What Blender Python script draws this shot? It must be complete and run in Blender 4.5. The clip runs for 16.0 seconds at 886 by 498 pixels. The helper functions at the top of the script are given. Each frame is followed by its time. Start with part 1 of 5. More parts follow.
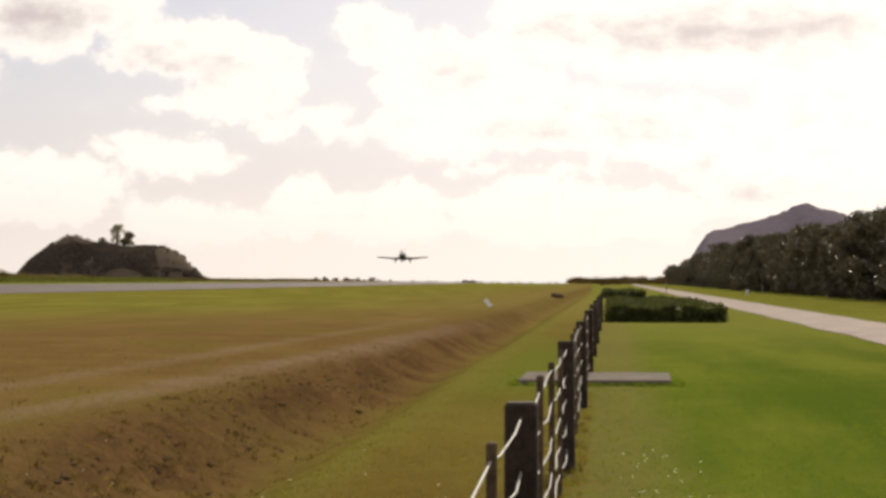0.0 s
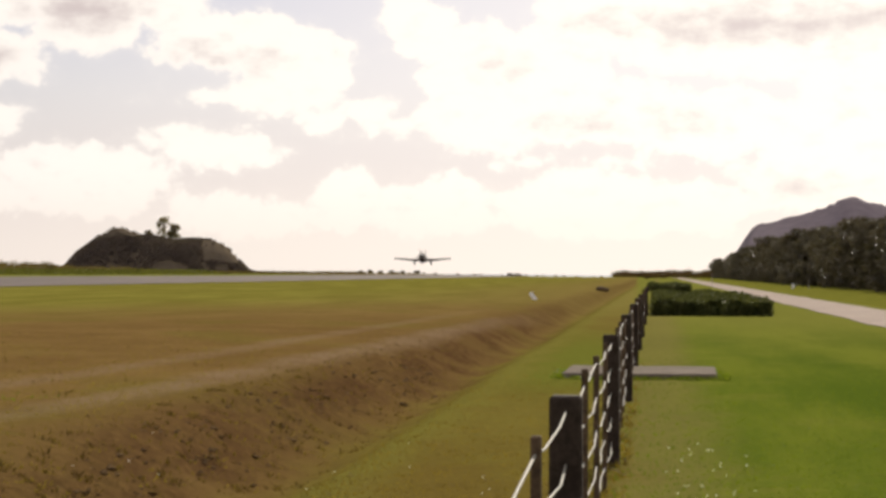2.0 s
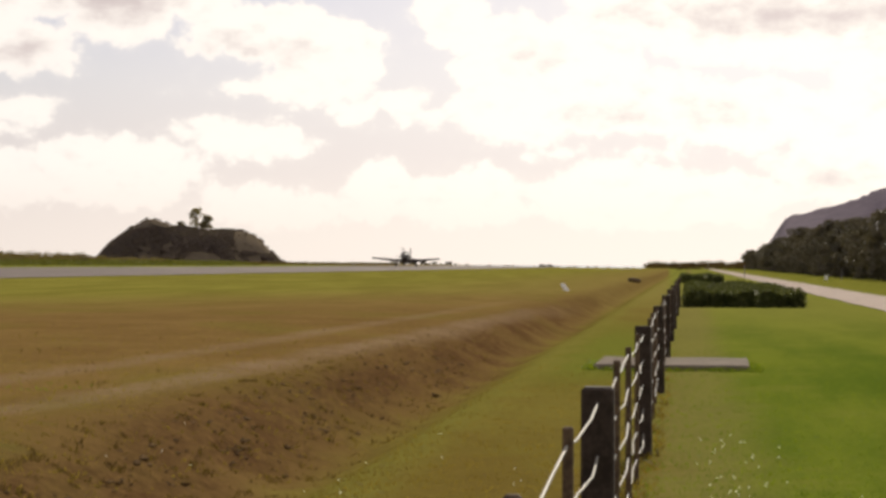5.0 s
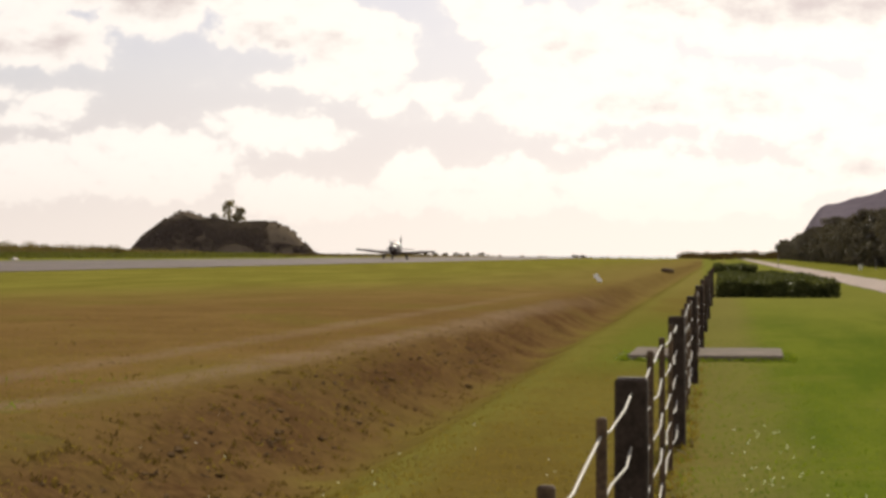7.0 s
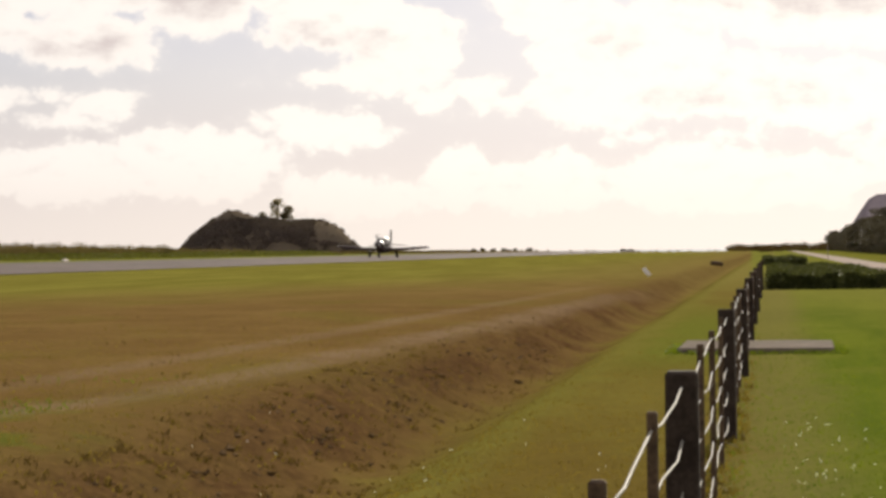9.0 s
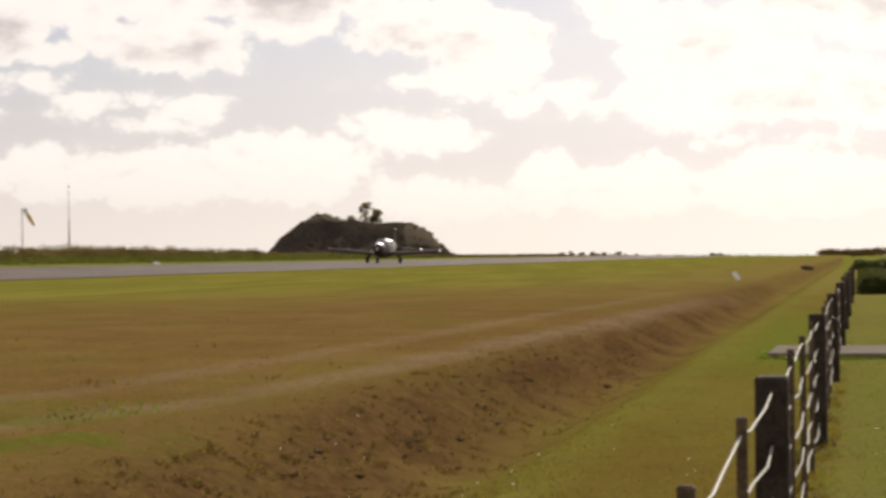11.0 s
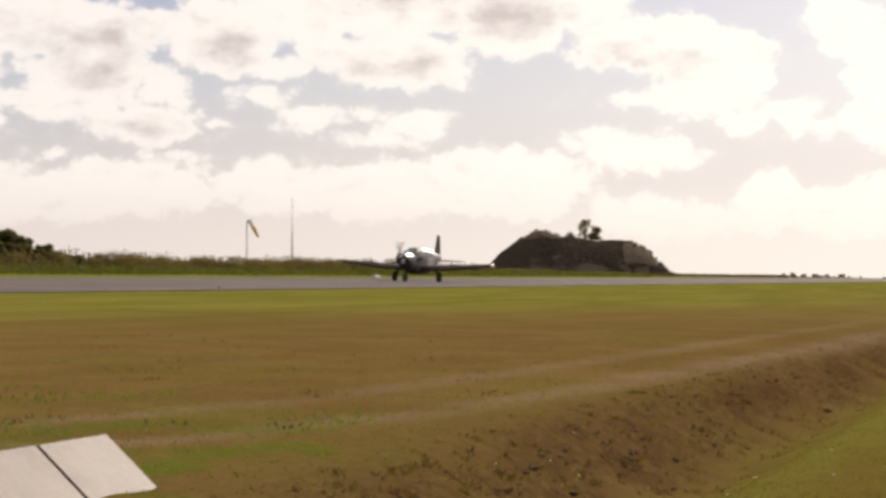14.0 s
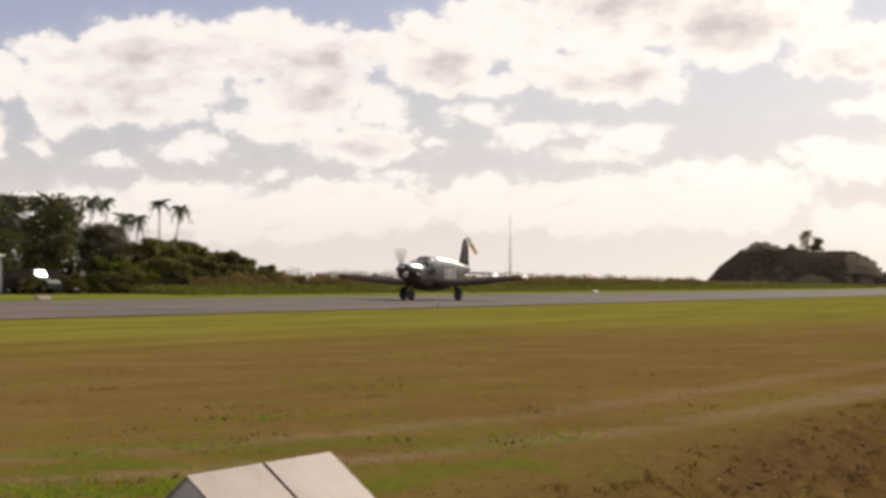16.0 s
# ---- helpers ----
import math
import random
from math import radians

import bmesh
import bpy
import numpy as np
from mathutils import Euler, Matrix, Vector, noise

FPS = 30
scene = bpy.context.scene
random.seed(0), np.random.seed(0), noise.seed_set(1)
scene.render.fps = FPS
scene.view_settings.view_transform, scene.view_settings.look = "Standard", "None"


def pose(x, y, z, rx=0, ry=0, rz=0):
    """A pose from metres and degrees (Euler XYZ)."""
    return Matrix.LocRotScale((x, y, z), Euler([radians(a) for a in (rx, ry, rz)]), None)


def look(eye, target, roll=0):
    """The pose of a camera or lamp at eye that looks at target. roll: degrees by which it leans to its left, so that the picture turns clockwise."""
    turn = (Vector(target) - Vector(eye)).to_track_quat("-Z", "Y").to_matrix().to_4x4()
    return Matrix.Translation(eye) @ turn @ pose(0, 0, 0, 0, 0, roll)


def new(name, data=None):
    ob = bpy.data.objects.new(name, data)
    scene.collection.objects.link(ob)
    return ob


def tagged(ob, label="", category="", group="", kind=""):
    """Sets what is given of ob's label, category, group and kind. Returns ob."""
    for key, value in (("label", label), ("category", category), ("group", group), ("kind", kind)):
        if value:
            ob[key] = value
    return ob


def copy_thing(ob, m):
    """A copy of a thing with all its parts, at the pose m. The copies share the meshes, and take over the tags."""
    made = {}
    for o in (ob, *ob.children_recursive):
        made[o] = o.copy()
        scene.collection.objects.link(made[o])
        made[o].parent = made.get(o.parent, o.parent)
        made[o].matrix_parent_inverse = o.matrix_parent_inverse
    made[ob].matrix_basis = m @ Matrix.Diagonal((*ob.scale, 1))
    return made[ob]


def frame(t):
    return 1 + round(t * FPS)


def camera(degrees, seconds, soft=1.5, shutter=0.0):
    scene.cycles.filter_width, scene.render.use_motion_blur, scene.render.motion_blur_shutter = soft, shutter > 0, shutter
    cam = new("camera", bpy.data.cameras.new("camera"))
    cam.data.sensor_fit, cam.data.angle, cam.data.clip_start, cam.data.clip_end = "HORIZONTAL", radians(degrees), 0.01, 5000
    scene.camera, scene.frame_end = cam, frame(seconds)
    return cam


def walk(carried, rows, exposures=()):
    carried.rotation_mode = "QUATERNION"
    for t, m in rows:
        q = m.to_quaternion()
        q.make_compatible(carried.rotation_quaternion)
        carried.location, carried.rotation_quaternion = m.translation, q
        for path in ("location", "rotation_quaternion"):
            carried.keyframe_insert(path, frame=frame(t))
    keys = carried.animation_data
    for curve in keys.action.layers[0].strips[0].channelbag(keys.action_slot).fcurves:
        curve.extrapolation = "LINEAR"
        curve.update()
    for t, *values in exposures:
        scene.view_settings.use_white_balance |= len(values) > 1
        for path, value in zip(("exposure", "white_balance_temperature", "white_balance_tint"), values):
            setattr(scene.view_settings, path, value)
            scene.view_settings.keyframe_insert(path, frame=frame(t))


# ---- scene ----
# The camera stands by a fence beside an airstrip and pans left after a landing aeroplane.
# y runs along the runway, x to the right of it.
EYE = 1.6
cam = camera(25.98, 16.0, soft=3.3, shutter=0.5)
PAN = [  # seconds, yaw, pitch, roll
    (0.0, 5.000, 0.927, -0.000), (0.5, 5.327, 0.835, 0.141), (1.0, 5.730, 0.775, 0.070), (1.5, 6.035, 0.719, 0.012),
    (2.0, 6.340, 0.719, -0.140), (2.5, 6.703, 0.683, -0.232), (3.0, 6.766, 0.646, -0.106), (3.5, 6.744, 0.585, -0.166),
    (4.0, 6.895, 0.548, -0.192), (6.5, 7.981, 0.249, -0.007), (7.0, 8.267, 0.187, 0.065), (7.5, 8.607, 0.149, 0.103),
    (8.0, 9.057, 0.166, 0.267), (8.5, 9.469, 0.097, 0.609), (11.0, 12.336, 0.219, 0.680), (11.5, 13.893, 0.350, 0.494),
    (12.0, 14.110, 0.358, 0.160), (12.5, 15.173, 0.335, -0.007), (13.0, 16.067, 0.357, -0.501), (13.5, 17.497, 0.662, -0.903),
    (14.0, 18.845, 0.727, -0.461), (14.5, 19.933, 0.910, -0.003), (15.0, 20.980, 1.152, 0.630), (15.5, 22.963, 1.207, 0.822),
    (16.0, 25.355, 1.198, 0.422)]
walk(cam, [(t, pose(0, 0, EYE, 90 + p, r, yaw)) for t, yaw, p, r in PAN])

# ---- sky and sun ----
SUN_AZ, SUN_EL = 10.0, 27.0  # degrees to the right of the runway's direction, and up
world = bpy.data.worlds.new("sky")
scene.world = world
world.use_nodes = True


class Nodes:
    """A small writer of node trees."""

    def __init__(self, tree):
        self.tree = tree
        tree.nodes.clear()

    def add(self, kind):
        return self.tree.nodes.new(kind)

    def put(self, socket, value):
        if isinstance(value, bpy.types.NodeSocket):
            self.tree.links.new(value, socket)
        elif value is not None:
            socket.default_value = value

    def math(self, op, a, b=None, c=None, clamp=False):
        n = self.add("ShaderNodeMath")
        n.operation, n.use_clamp = op, clamp
        for s, v in zip(n.inputs, (a, b, c)):
            self.put(s, v)
        return n.outputs[0]

    def mix(self, fac, a, b, blend="MIX"):
        n = self.add("ShaderNodeMix")
        n.data_type, n.blend_type = "RGBA", blend
        self.put(n.inputs["Factor"], fac)
        for s, v in ((n.inputs[6], a), (n.inputs[7], b)):
            self.put(s, (*v, 1) if isinstance(v, tuple) and len(v) == 3 else v)
        return n.outputs[2]

    def ramp(self, x, lo, hi):
        n = self.add("ShaderNodeMapRange")
        n.interpolation_type = "SMOOTHSTEP"
        for s, v in zip(n.inputs, (x, lo, hi, 0.0, 1.0)):
            self.put(s, v)
        return n.outputs[0]

    def noise(self, vec, scale, detail=4.0, rough=0.5, distortion=0.0):
        n = self.add("ShaderNodeTexNoise")
        self.put(n.inputs["Vector"], vec)
        self.put(n.inputs["Scale"], scale)
        self.put(n.inputs["Detail"], detail)
        self.put(n.inputs["Roughness"], rough)
        self.put(n.inputs["Distortion"], distortion)
        return n.outputs["Fac"]

    def cells(self, vec, scale):
        n = self.add("ShaderNodeTexVoronoi")
        n.feature = "SMOOTH_F1"
        self.put(n.inputs["Vector"], vec)
        self.put(n.inputs["Scale"], scale)
        self.put(n.inputs["Smoothness"], 0.35)
        return n.outputs["Distance"]

    def xyz(self, vec):
        n = self.add("ShaderNodeSeparateXYZ")
        self.put(n.inputs[0], vec)
        return n.outputs

    def vec(self, x, y, z=0.0):
        n = self.add("ShaderNodeCombineXYZ")
        for s, v in zip(n.inputs, (x, y, z)):
            self.put(s, v)
        return n.outputs[0]


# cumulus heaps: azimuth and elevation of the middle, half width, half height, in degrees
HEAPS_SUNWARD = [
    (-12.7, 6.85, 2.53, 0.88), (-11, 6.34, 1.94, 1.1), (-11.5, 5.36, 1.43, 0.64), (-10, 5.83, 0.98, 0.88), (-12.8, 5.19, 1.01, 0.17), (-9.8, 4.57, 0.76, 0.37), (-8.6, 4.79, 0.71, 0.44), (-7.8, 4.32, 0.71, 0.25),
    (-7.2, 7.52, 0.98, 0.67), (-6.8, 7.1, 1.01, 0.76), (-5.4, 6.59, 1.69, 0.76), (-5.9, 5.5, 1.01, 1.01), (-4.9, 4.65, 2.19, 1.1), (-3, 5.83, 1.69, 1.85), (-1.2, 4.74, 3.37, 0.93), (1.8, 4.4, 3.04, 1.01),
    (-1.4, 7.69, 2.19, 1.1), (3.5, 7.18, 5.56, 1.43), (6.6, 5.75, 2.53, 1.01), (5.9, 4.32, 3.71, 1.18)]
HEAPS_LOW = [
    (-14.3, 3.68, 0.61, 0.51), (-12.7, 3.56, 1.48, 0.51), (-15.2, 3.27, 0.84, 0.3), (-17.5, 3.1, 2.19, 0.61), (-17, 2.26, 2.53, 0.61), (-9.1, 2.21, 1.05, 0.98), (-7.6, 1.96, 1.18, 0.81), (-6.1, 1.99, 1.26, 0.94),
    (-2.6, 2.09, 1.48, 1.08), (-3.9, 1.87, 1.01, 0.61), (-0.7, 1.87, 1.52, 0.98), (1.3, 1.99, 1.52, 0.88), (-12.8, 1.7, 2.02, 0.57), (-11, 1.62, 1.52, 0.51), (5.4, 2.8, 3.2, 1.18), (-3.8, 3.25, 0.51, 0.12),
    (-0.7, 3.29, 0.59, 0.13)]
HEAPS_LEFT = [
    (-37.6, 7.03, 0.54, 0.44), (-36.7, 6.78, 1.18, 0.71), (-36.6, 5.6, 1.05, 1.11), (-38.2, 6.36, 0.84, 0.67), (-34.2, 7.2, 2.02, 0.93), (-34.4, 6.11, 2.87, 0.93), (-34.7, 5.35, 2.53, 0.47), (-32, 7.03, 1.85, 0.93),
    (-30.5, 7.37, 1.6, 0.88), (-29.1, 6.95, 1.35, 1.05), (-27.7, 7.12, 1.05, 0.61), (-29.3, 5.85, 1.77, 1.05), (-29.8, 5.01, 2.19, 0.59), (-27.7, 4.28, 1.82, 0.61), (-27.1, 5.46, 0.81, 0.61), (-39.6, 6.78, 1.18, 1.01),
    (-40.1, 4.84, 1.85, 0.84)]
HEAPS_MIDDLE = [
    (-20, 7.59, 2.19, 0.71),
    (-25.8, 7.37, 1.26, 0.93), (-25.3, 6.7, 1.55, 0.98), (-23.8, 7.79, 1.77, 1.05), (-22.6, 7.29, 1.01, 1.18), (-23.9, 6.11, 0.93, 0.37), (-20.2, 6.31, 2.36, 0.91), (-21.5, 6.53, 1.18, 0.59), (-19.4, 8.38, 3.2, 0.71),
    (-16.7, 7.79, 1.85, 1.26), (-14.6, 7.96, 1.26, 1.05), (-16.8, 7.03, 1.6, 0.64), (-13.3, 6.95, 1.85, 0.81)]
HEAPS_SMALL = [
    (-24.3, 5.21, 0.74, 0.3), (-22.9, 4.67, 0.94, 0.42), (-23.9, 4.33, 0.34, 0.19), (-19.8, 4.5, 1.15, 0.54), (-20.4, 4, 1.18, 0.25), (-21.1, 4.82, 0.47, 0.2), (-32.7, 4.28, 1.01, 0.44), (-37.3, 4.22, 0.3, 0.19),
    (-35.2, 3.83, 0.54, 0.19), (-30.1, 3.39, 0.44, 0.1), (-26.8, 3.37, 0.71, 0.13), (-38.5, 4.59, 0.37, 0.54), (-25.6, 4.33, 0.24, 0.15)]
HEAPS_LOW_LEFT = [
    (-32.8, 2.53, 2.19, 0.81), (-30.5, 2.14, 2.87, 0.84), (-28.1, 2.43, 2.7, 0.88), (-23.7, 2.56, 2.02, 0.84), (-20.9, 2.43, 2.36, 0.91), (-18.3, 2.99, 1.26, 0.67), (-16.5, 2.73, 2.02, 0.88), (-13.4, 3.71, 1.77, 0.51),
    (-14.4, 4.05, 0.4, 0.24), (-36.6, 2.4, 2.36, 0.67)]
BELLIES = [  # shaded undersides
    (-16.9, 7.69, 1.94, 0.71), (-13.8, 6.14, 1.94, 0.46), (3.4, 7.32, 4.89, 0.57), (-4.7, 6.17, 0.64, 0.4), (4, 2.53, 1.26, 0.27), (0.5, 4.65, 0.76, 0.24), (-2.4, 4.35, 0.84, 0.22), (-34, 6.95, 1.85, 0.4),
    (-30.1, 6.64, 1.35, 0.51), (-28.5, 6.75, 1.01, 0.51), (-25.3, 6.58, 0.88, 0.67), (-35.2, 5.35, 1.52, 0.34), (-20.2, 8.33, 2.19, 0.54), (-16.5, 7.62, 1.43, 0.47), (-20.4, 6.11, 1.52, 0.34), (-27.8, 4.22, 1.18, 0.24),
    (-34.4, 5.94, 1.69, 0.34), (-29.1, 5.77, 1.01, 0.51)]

N = Nodes(world.node_tree)
way = N.add("ShaderNodeTexCoord").outputs["Generated"]
dx, dy, dz = N.xyz(way)
az = N.math("MULTIPLY", N.math("ARCTAN2", dx, dy), 57.2958)
el = N.math("MULTIPLY", N.math("ARCSINE", dz), 57.2958)
flat = N.vec(az, N.math("MULTIPLY", el, 1.35))
warp = N.math("MULTIPLY", N.math("SUBTRACT", N.noise(flat, 0.8, 3), 0.5), 0.9)
warp2 = N.math("MULTIPLY", N.math("SUBTRACT", N.noise(N.vec(el, az, 7.0), 0.9, 3), 0.5), 0.5)
az_w, el_w = N.math("ADD", az, warp), N.math("ADD", el, warp2)


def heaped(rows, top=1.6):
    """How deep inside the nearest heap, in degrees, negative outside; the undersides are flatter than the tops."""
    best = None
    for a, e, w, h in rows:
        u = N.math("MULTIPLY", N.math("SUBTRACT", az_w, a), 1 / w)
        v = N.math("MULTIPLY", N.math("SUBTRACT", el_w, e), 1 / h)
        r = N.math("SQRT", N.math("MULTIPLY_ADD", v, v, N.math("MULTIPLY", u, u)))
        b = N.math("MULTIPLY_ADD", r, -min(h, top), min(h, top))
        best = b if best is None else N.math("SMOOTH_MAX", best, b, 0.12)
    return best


flat_puffs = N.vec(az, N.math("MULTIPLY", el, 1.25), 5.0)
puffs = N.noise(flat_puffs, 1.5, 6, 0.52)
far_field = N.math("MULTIPLY_ADD", N.noise(N.vec(az, N.math("MULTIPLY", el, 2.2), 3.0), 0.16, 6, 0.55), 3.2, -1.6)
outside = N.math("MAXIMUM", N.ramp(el, 8.7, 12.0), N.ramp(N.math("ABSOLUTE", N.math("ADD", az, 15.0)), 25.0, 30.0))
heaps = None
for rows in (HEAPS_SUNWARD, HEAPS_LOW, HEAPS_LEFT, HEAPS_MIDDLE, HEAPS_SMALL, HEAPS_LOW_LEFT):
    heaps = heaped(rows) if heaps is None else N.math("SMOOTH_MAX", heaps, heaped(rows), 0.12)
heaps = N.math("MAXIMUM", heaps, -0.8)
field = N.add("ShaderNodeMix")
field.data_type = "FLOAT"
N.put(field.inputs["Factor"], outside), N.put(field.inputs[2], heaps), N.put(field.inputs[3], far_field)
bent = N.vec(az_w, N.math("MULTIPLY", el_w, 1.25), 2.0)
billow = N.math("MULTIPLY", N.math("SUBTRACT", 0.46, N.cells(bent, 1.5)), 0.38)
curls = N.math("MULTIPLY_ADD", N.math("SUBTRACT", 0.46, N.cells(bent, 4.2)), 0.16, billow)
dense = N.math("ADD", curls, N.math("MULTIPLY_ADD", N.math("SUBTRACT", puffs, 0.38), 0.50, field.outputs[0]))
cover = N.math("MULTIPLY_ADD", N.ramp(dense, -0.10, 0.16), 0.75, N.math("MULTIPLY", N.ramp(dense, -0.40, 0.40), 0.25))
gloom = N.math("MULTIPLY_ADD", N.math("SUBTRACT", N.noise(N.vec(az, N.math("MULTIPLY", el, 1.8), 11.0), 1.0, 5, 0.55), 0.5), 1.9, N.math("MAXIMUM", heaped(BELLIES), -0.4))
thick = N.math("MULTIPLY", N.ramp(dense, 0.02, 0.6), N.ramp(gloom, -0.45, 0.85))

sky = N.add("ShaderNodeTexSky")
sky.sky_type, sky.sun_disc = "NISHITA", False
sky.sun_elevation, sky.sun_rotation = radians(SUN_EL), radians(SUN_AZ)
sky.air_density, sky.dust_density, sky.ozone_density = 1.0, 2.5, 1.5
blue = N.mix(1.0, sky.outputs[0], (0.075, 0.075, 0.075), "MULTIPLY")
sunward = N.ramp(N.math("ABSOLUTE", N.math("SUBTRACT", az, SUN_AZ)), 46.0, 4.0)
clear = N.mix(N.math("MULTIPLY_ADD", sunward, 0.30, 0.60), blue, N.mix(sunward, (0.60, 0.60, 0.69), (0.90, 0.86, 0.88)))
low_air = N.mix(sunward, (0.74, 0.665, 0.64), (0.99, 0.885, 0.82))
clear = N.mix(N.math("MULTIPLY", N.ramp(el, 6.0, 2.0), 0.85), clear, low_air)
deep = N.math("MULTIPLY", N.ramp(el, 5.0, 9.0), N.math("SUBTRACT", 1.0, sunward))
clear = N.mix(1.0, clear, N.mix(deep, (1.0, 1.0, 1.0), (0.72, 0.76, 0.92)), "MULTIPLY")
white = N.mix(sunward, (1.00, 0.92, 0.86), (1.20, 1.11, 0.99))
shade = N.mix(sunward, (0.62, 0.53, 0.515), (0.80, 0.69, 0.655))
cloud = N.mix(thick, white, shade)
air = N.mix(cover, clear, cloud)
haze = N.ramp(el, 3.6, 0.3)
whole = N.mix(N.math("MULTIPLY", haze, 0.85), air, N.mix(sunward, (0.85, 0.745, 0.68), (1.12, 0.99, 0.86)))
back = N.add("ShaderNodeBackground")
N.put(back.inputs["Color"], whole), N.put(back.inputs["Strength"], 1.0)
N.tree.links.new(back.outputs[0], N.add("ShaderNodeOutputWorld").inputs[0])

lamp = bpy.data.lights.new("sun", "SUN")
lamp.energy, lamp.angle, lamp.color = 4.2, radians(0.6), (1.0, 0.91, 0.76)
sun = new("sun", lamp)
sun_way = Vector((math.sin(radians(SUN_AZ)) * math.cos(radians(SUN_EL)), math.cos(radians(SUN_AZ)) * math.cos(radians(SUN_EL)), math.sin(radians(SUN_EL))))
sun.matrix_world = look(sun_way * 50, (0, 0, 0))
scene.view_settings.exposure = 0.0


# ---- materials ----
def surface(name, dark, light, scale=4.0, fine=40.0, rough=0.7, bump=0.2, metal=0.0, coat=0.0, vary=0.0, glow=0.0, leaf=0.0, spec=0.5):
    """A surface of two colours in patches, with a finer grain and relief; leaf: the share of light let through."""
    m = bpy.data.materials.new(name)
    m.use_nodes = True
    k = Nodes(m.node_tree)
    pos = k.add("ShaderNodeTexCoord").outputs["Object"]
    large = k.noise(pos, scale, 5, 0.6)
    small = k.noise(pos, fine, 4, 0.6)
    both = k.math("MULTIPLY_ADD", small, 0.45, k.math("MULTIPLY", large, 0.55))
    colour = k.mix(k.ramp(both, 0.36, 0.64), dark, light)
    if vary:
        rnd = k.add("ShaderNodeObjectInfo").outputs["Random"]
        isl = k.add("ShaderNodeNewGeometry").outputs["Random Per Island"]
        f = k.math("MULTIPLY_ADD", k.math("ADD", rnd, isl), vary, 1.0 - vary)
        colour = k.mix(1.0, colour, k.vec(f, f, f), "MULTIPLY")
    p = k.add("ShaderNodeBsdfPrincipled")
    k.put(p.inputs["Base Color"], colour)
    k.put(p.inputs["Roughness"], k.math("MULTIPLY_ADD", small, 0.2, rough - 0.1))
    k.put(p.inputs["Specular IOR Level"], spec)
    k.put(p.inputs["Metallic"], metal), k.put(p.inputs["Coat Weight"], coat)
    if glow:
        k.put(p.inputs["Emission Color"], (*light, 1)), k.put(p.inputs["Emission Strength"], glow)
    if bump:
        b = k.add("ShaderNodeBump")
        k.put(b.inputs["Strength"], bump), k.put(b.inputs["Distance"], 0.3 / fine), k.put(b.inputs["Height"], both)
        k.put(p.inputs["Normal"], b.outputs[0])
    out = p.outputs[0]
    if leaf:
        t = k.add("ShaderNodeBsdfTranslucent")
        k.put(t.inputs["Color"], k.mix(1.0, colour, (1.25, 1.3, 0.7), "MULTIPLY"))
        s = k.add("ShaderNodeMixShader")
        k.put(s.inputs[0], leaf), k.put(s.inputs[1], out), k.put(s.inputs[2], t.outputs[0])
        out = s.outputs[0]
    k.put(k.add("ShaderNodeOutputMaterial").inputs[0], out)
    return m


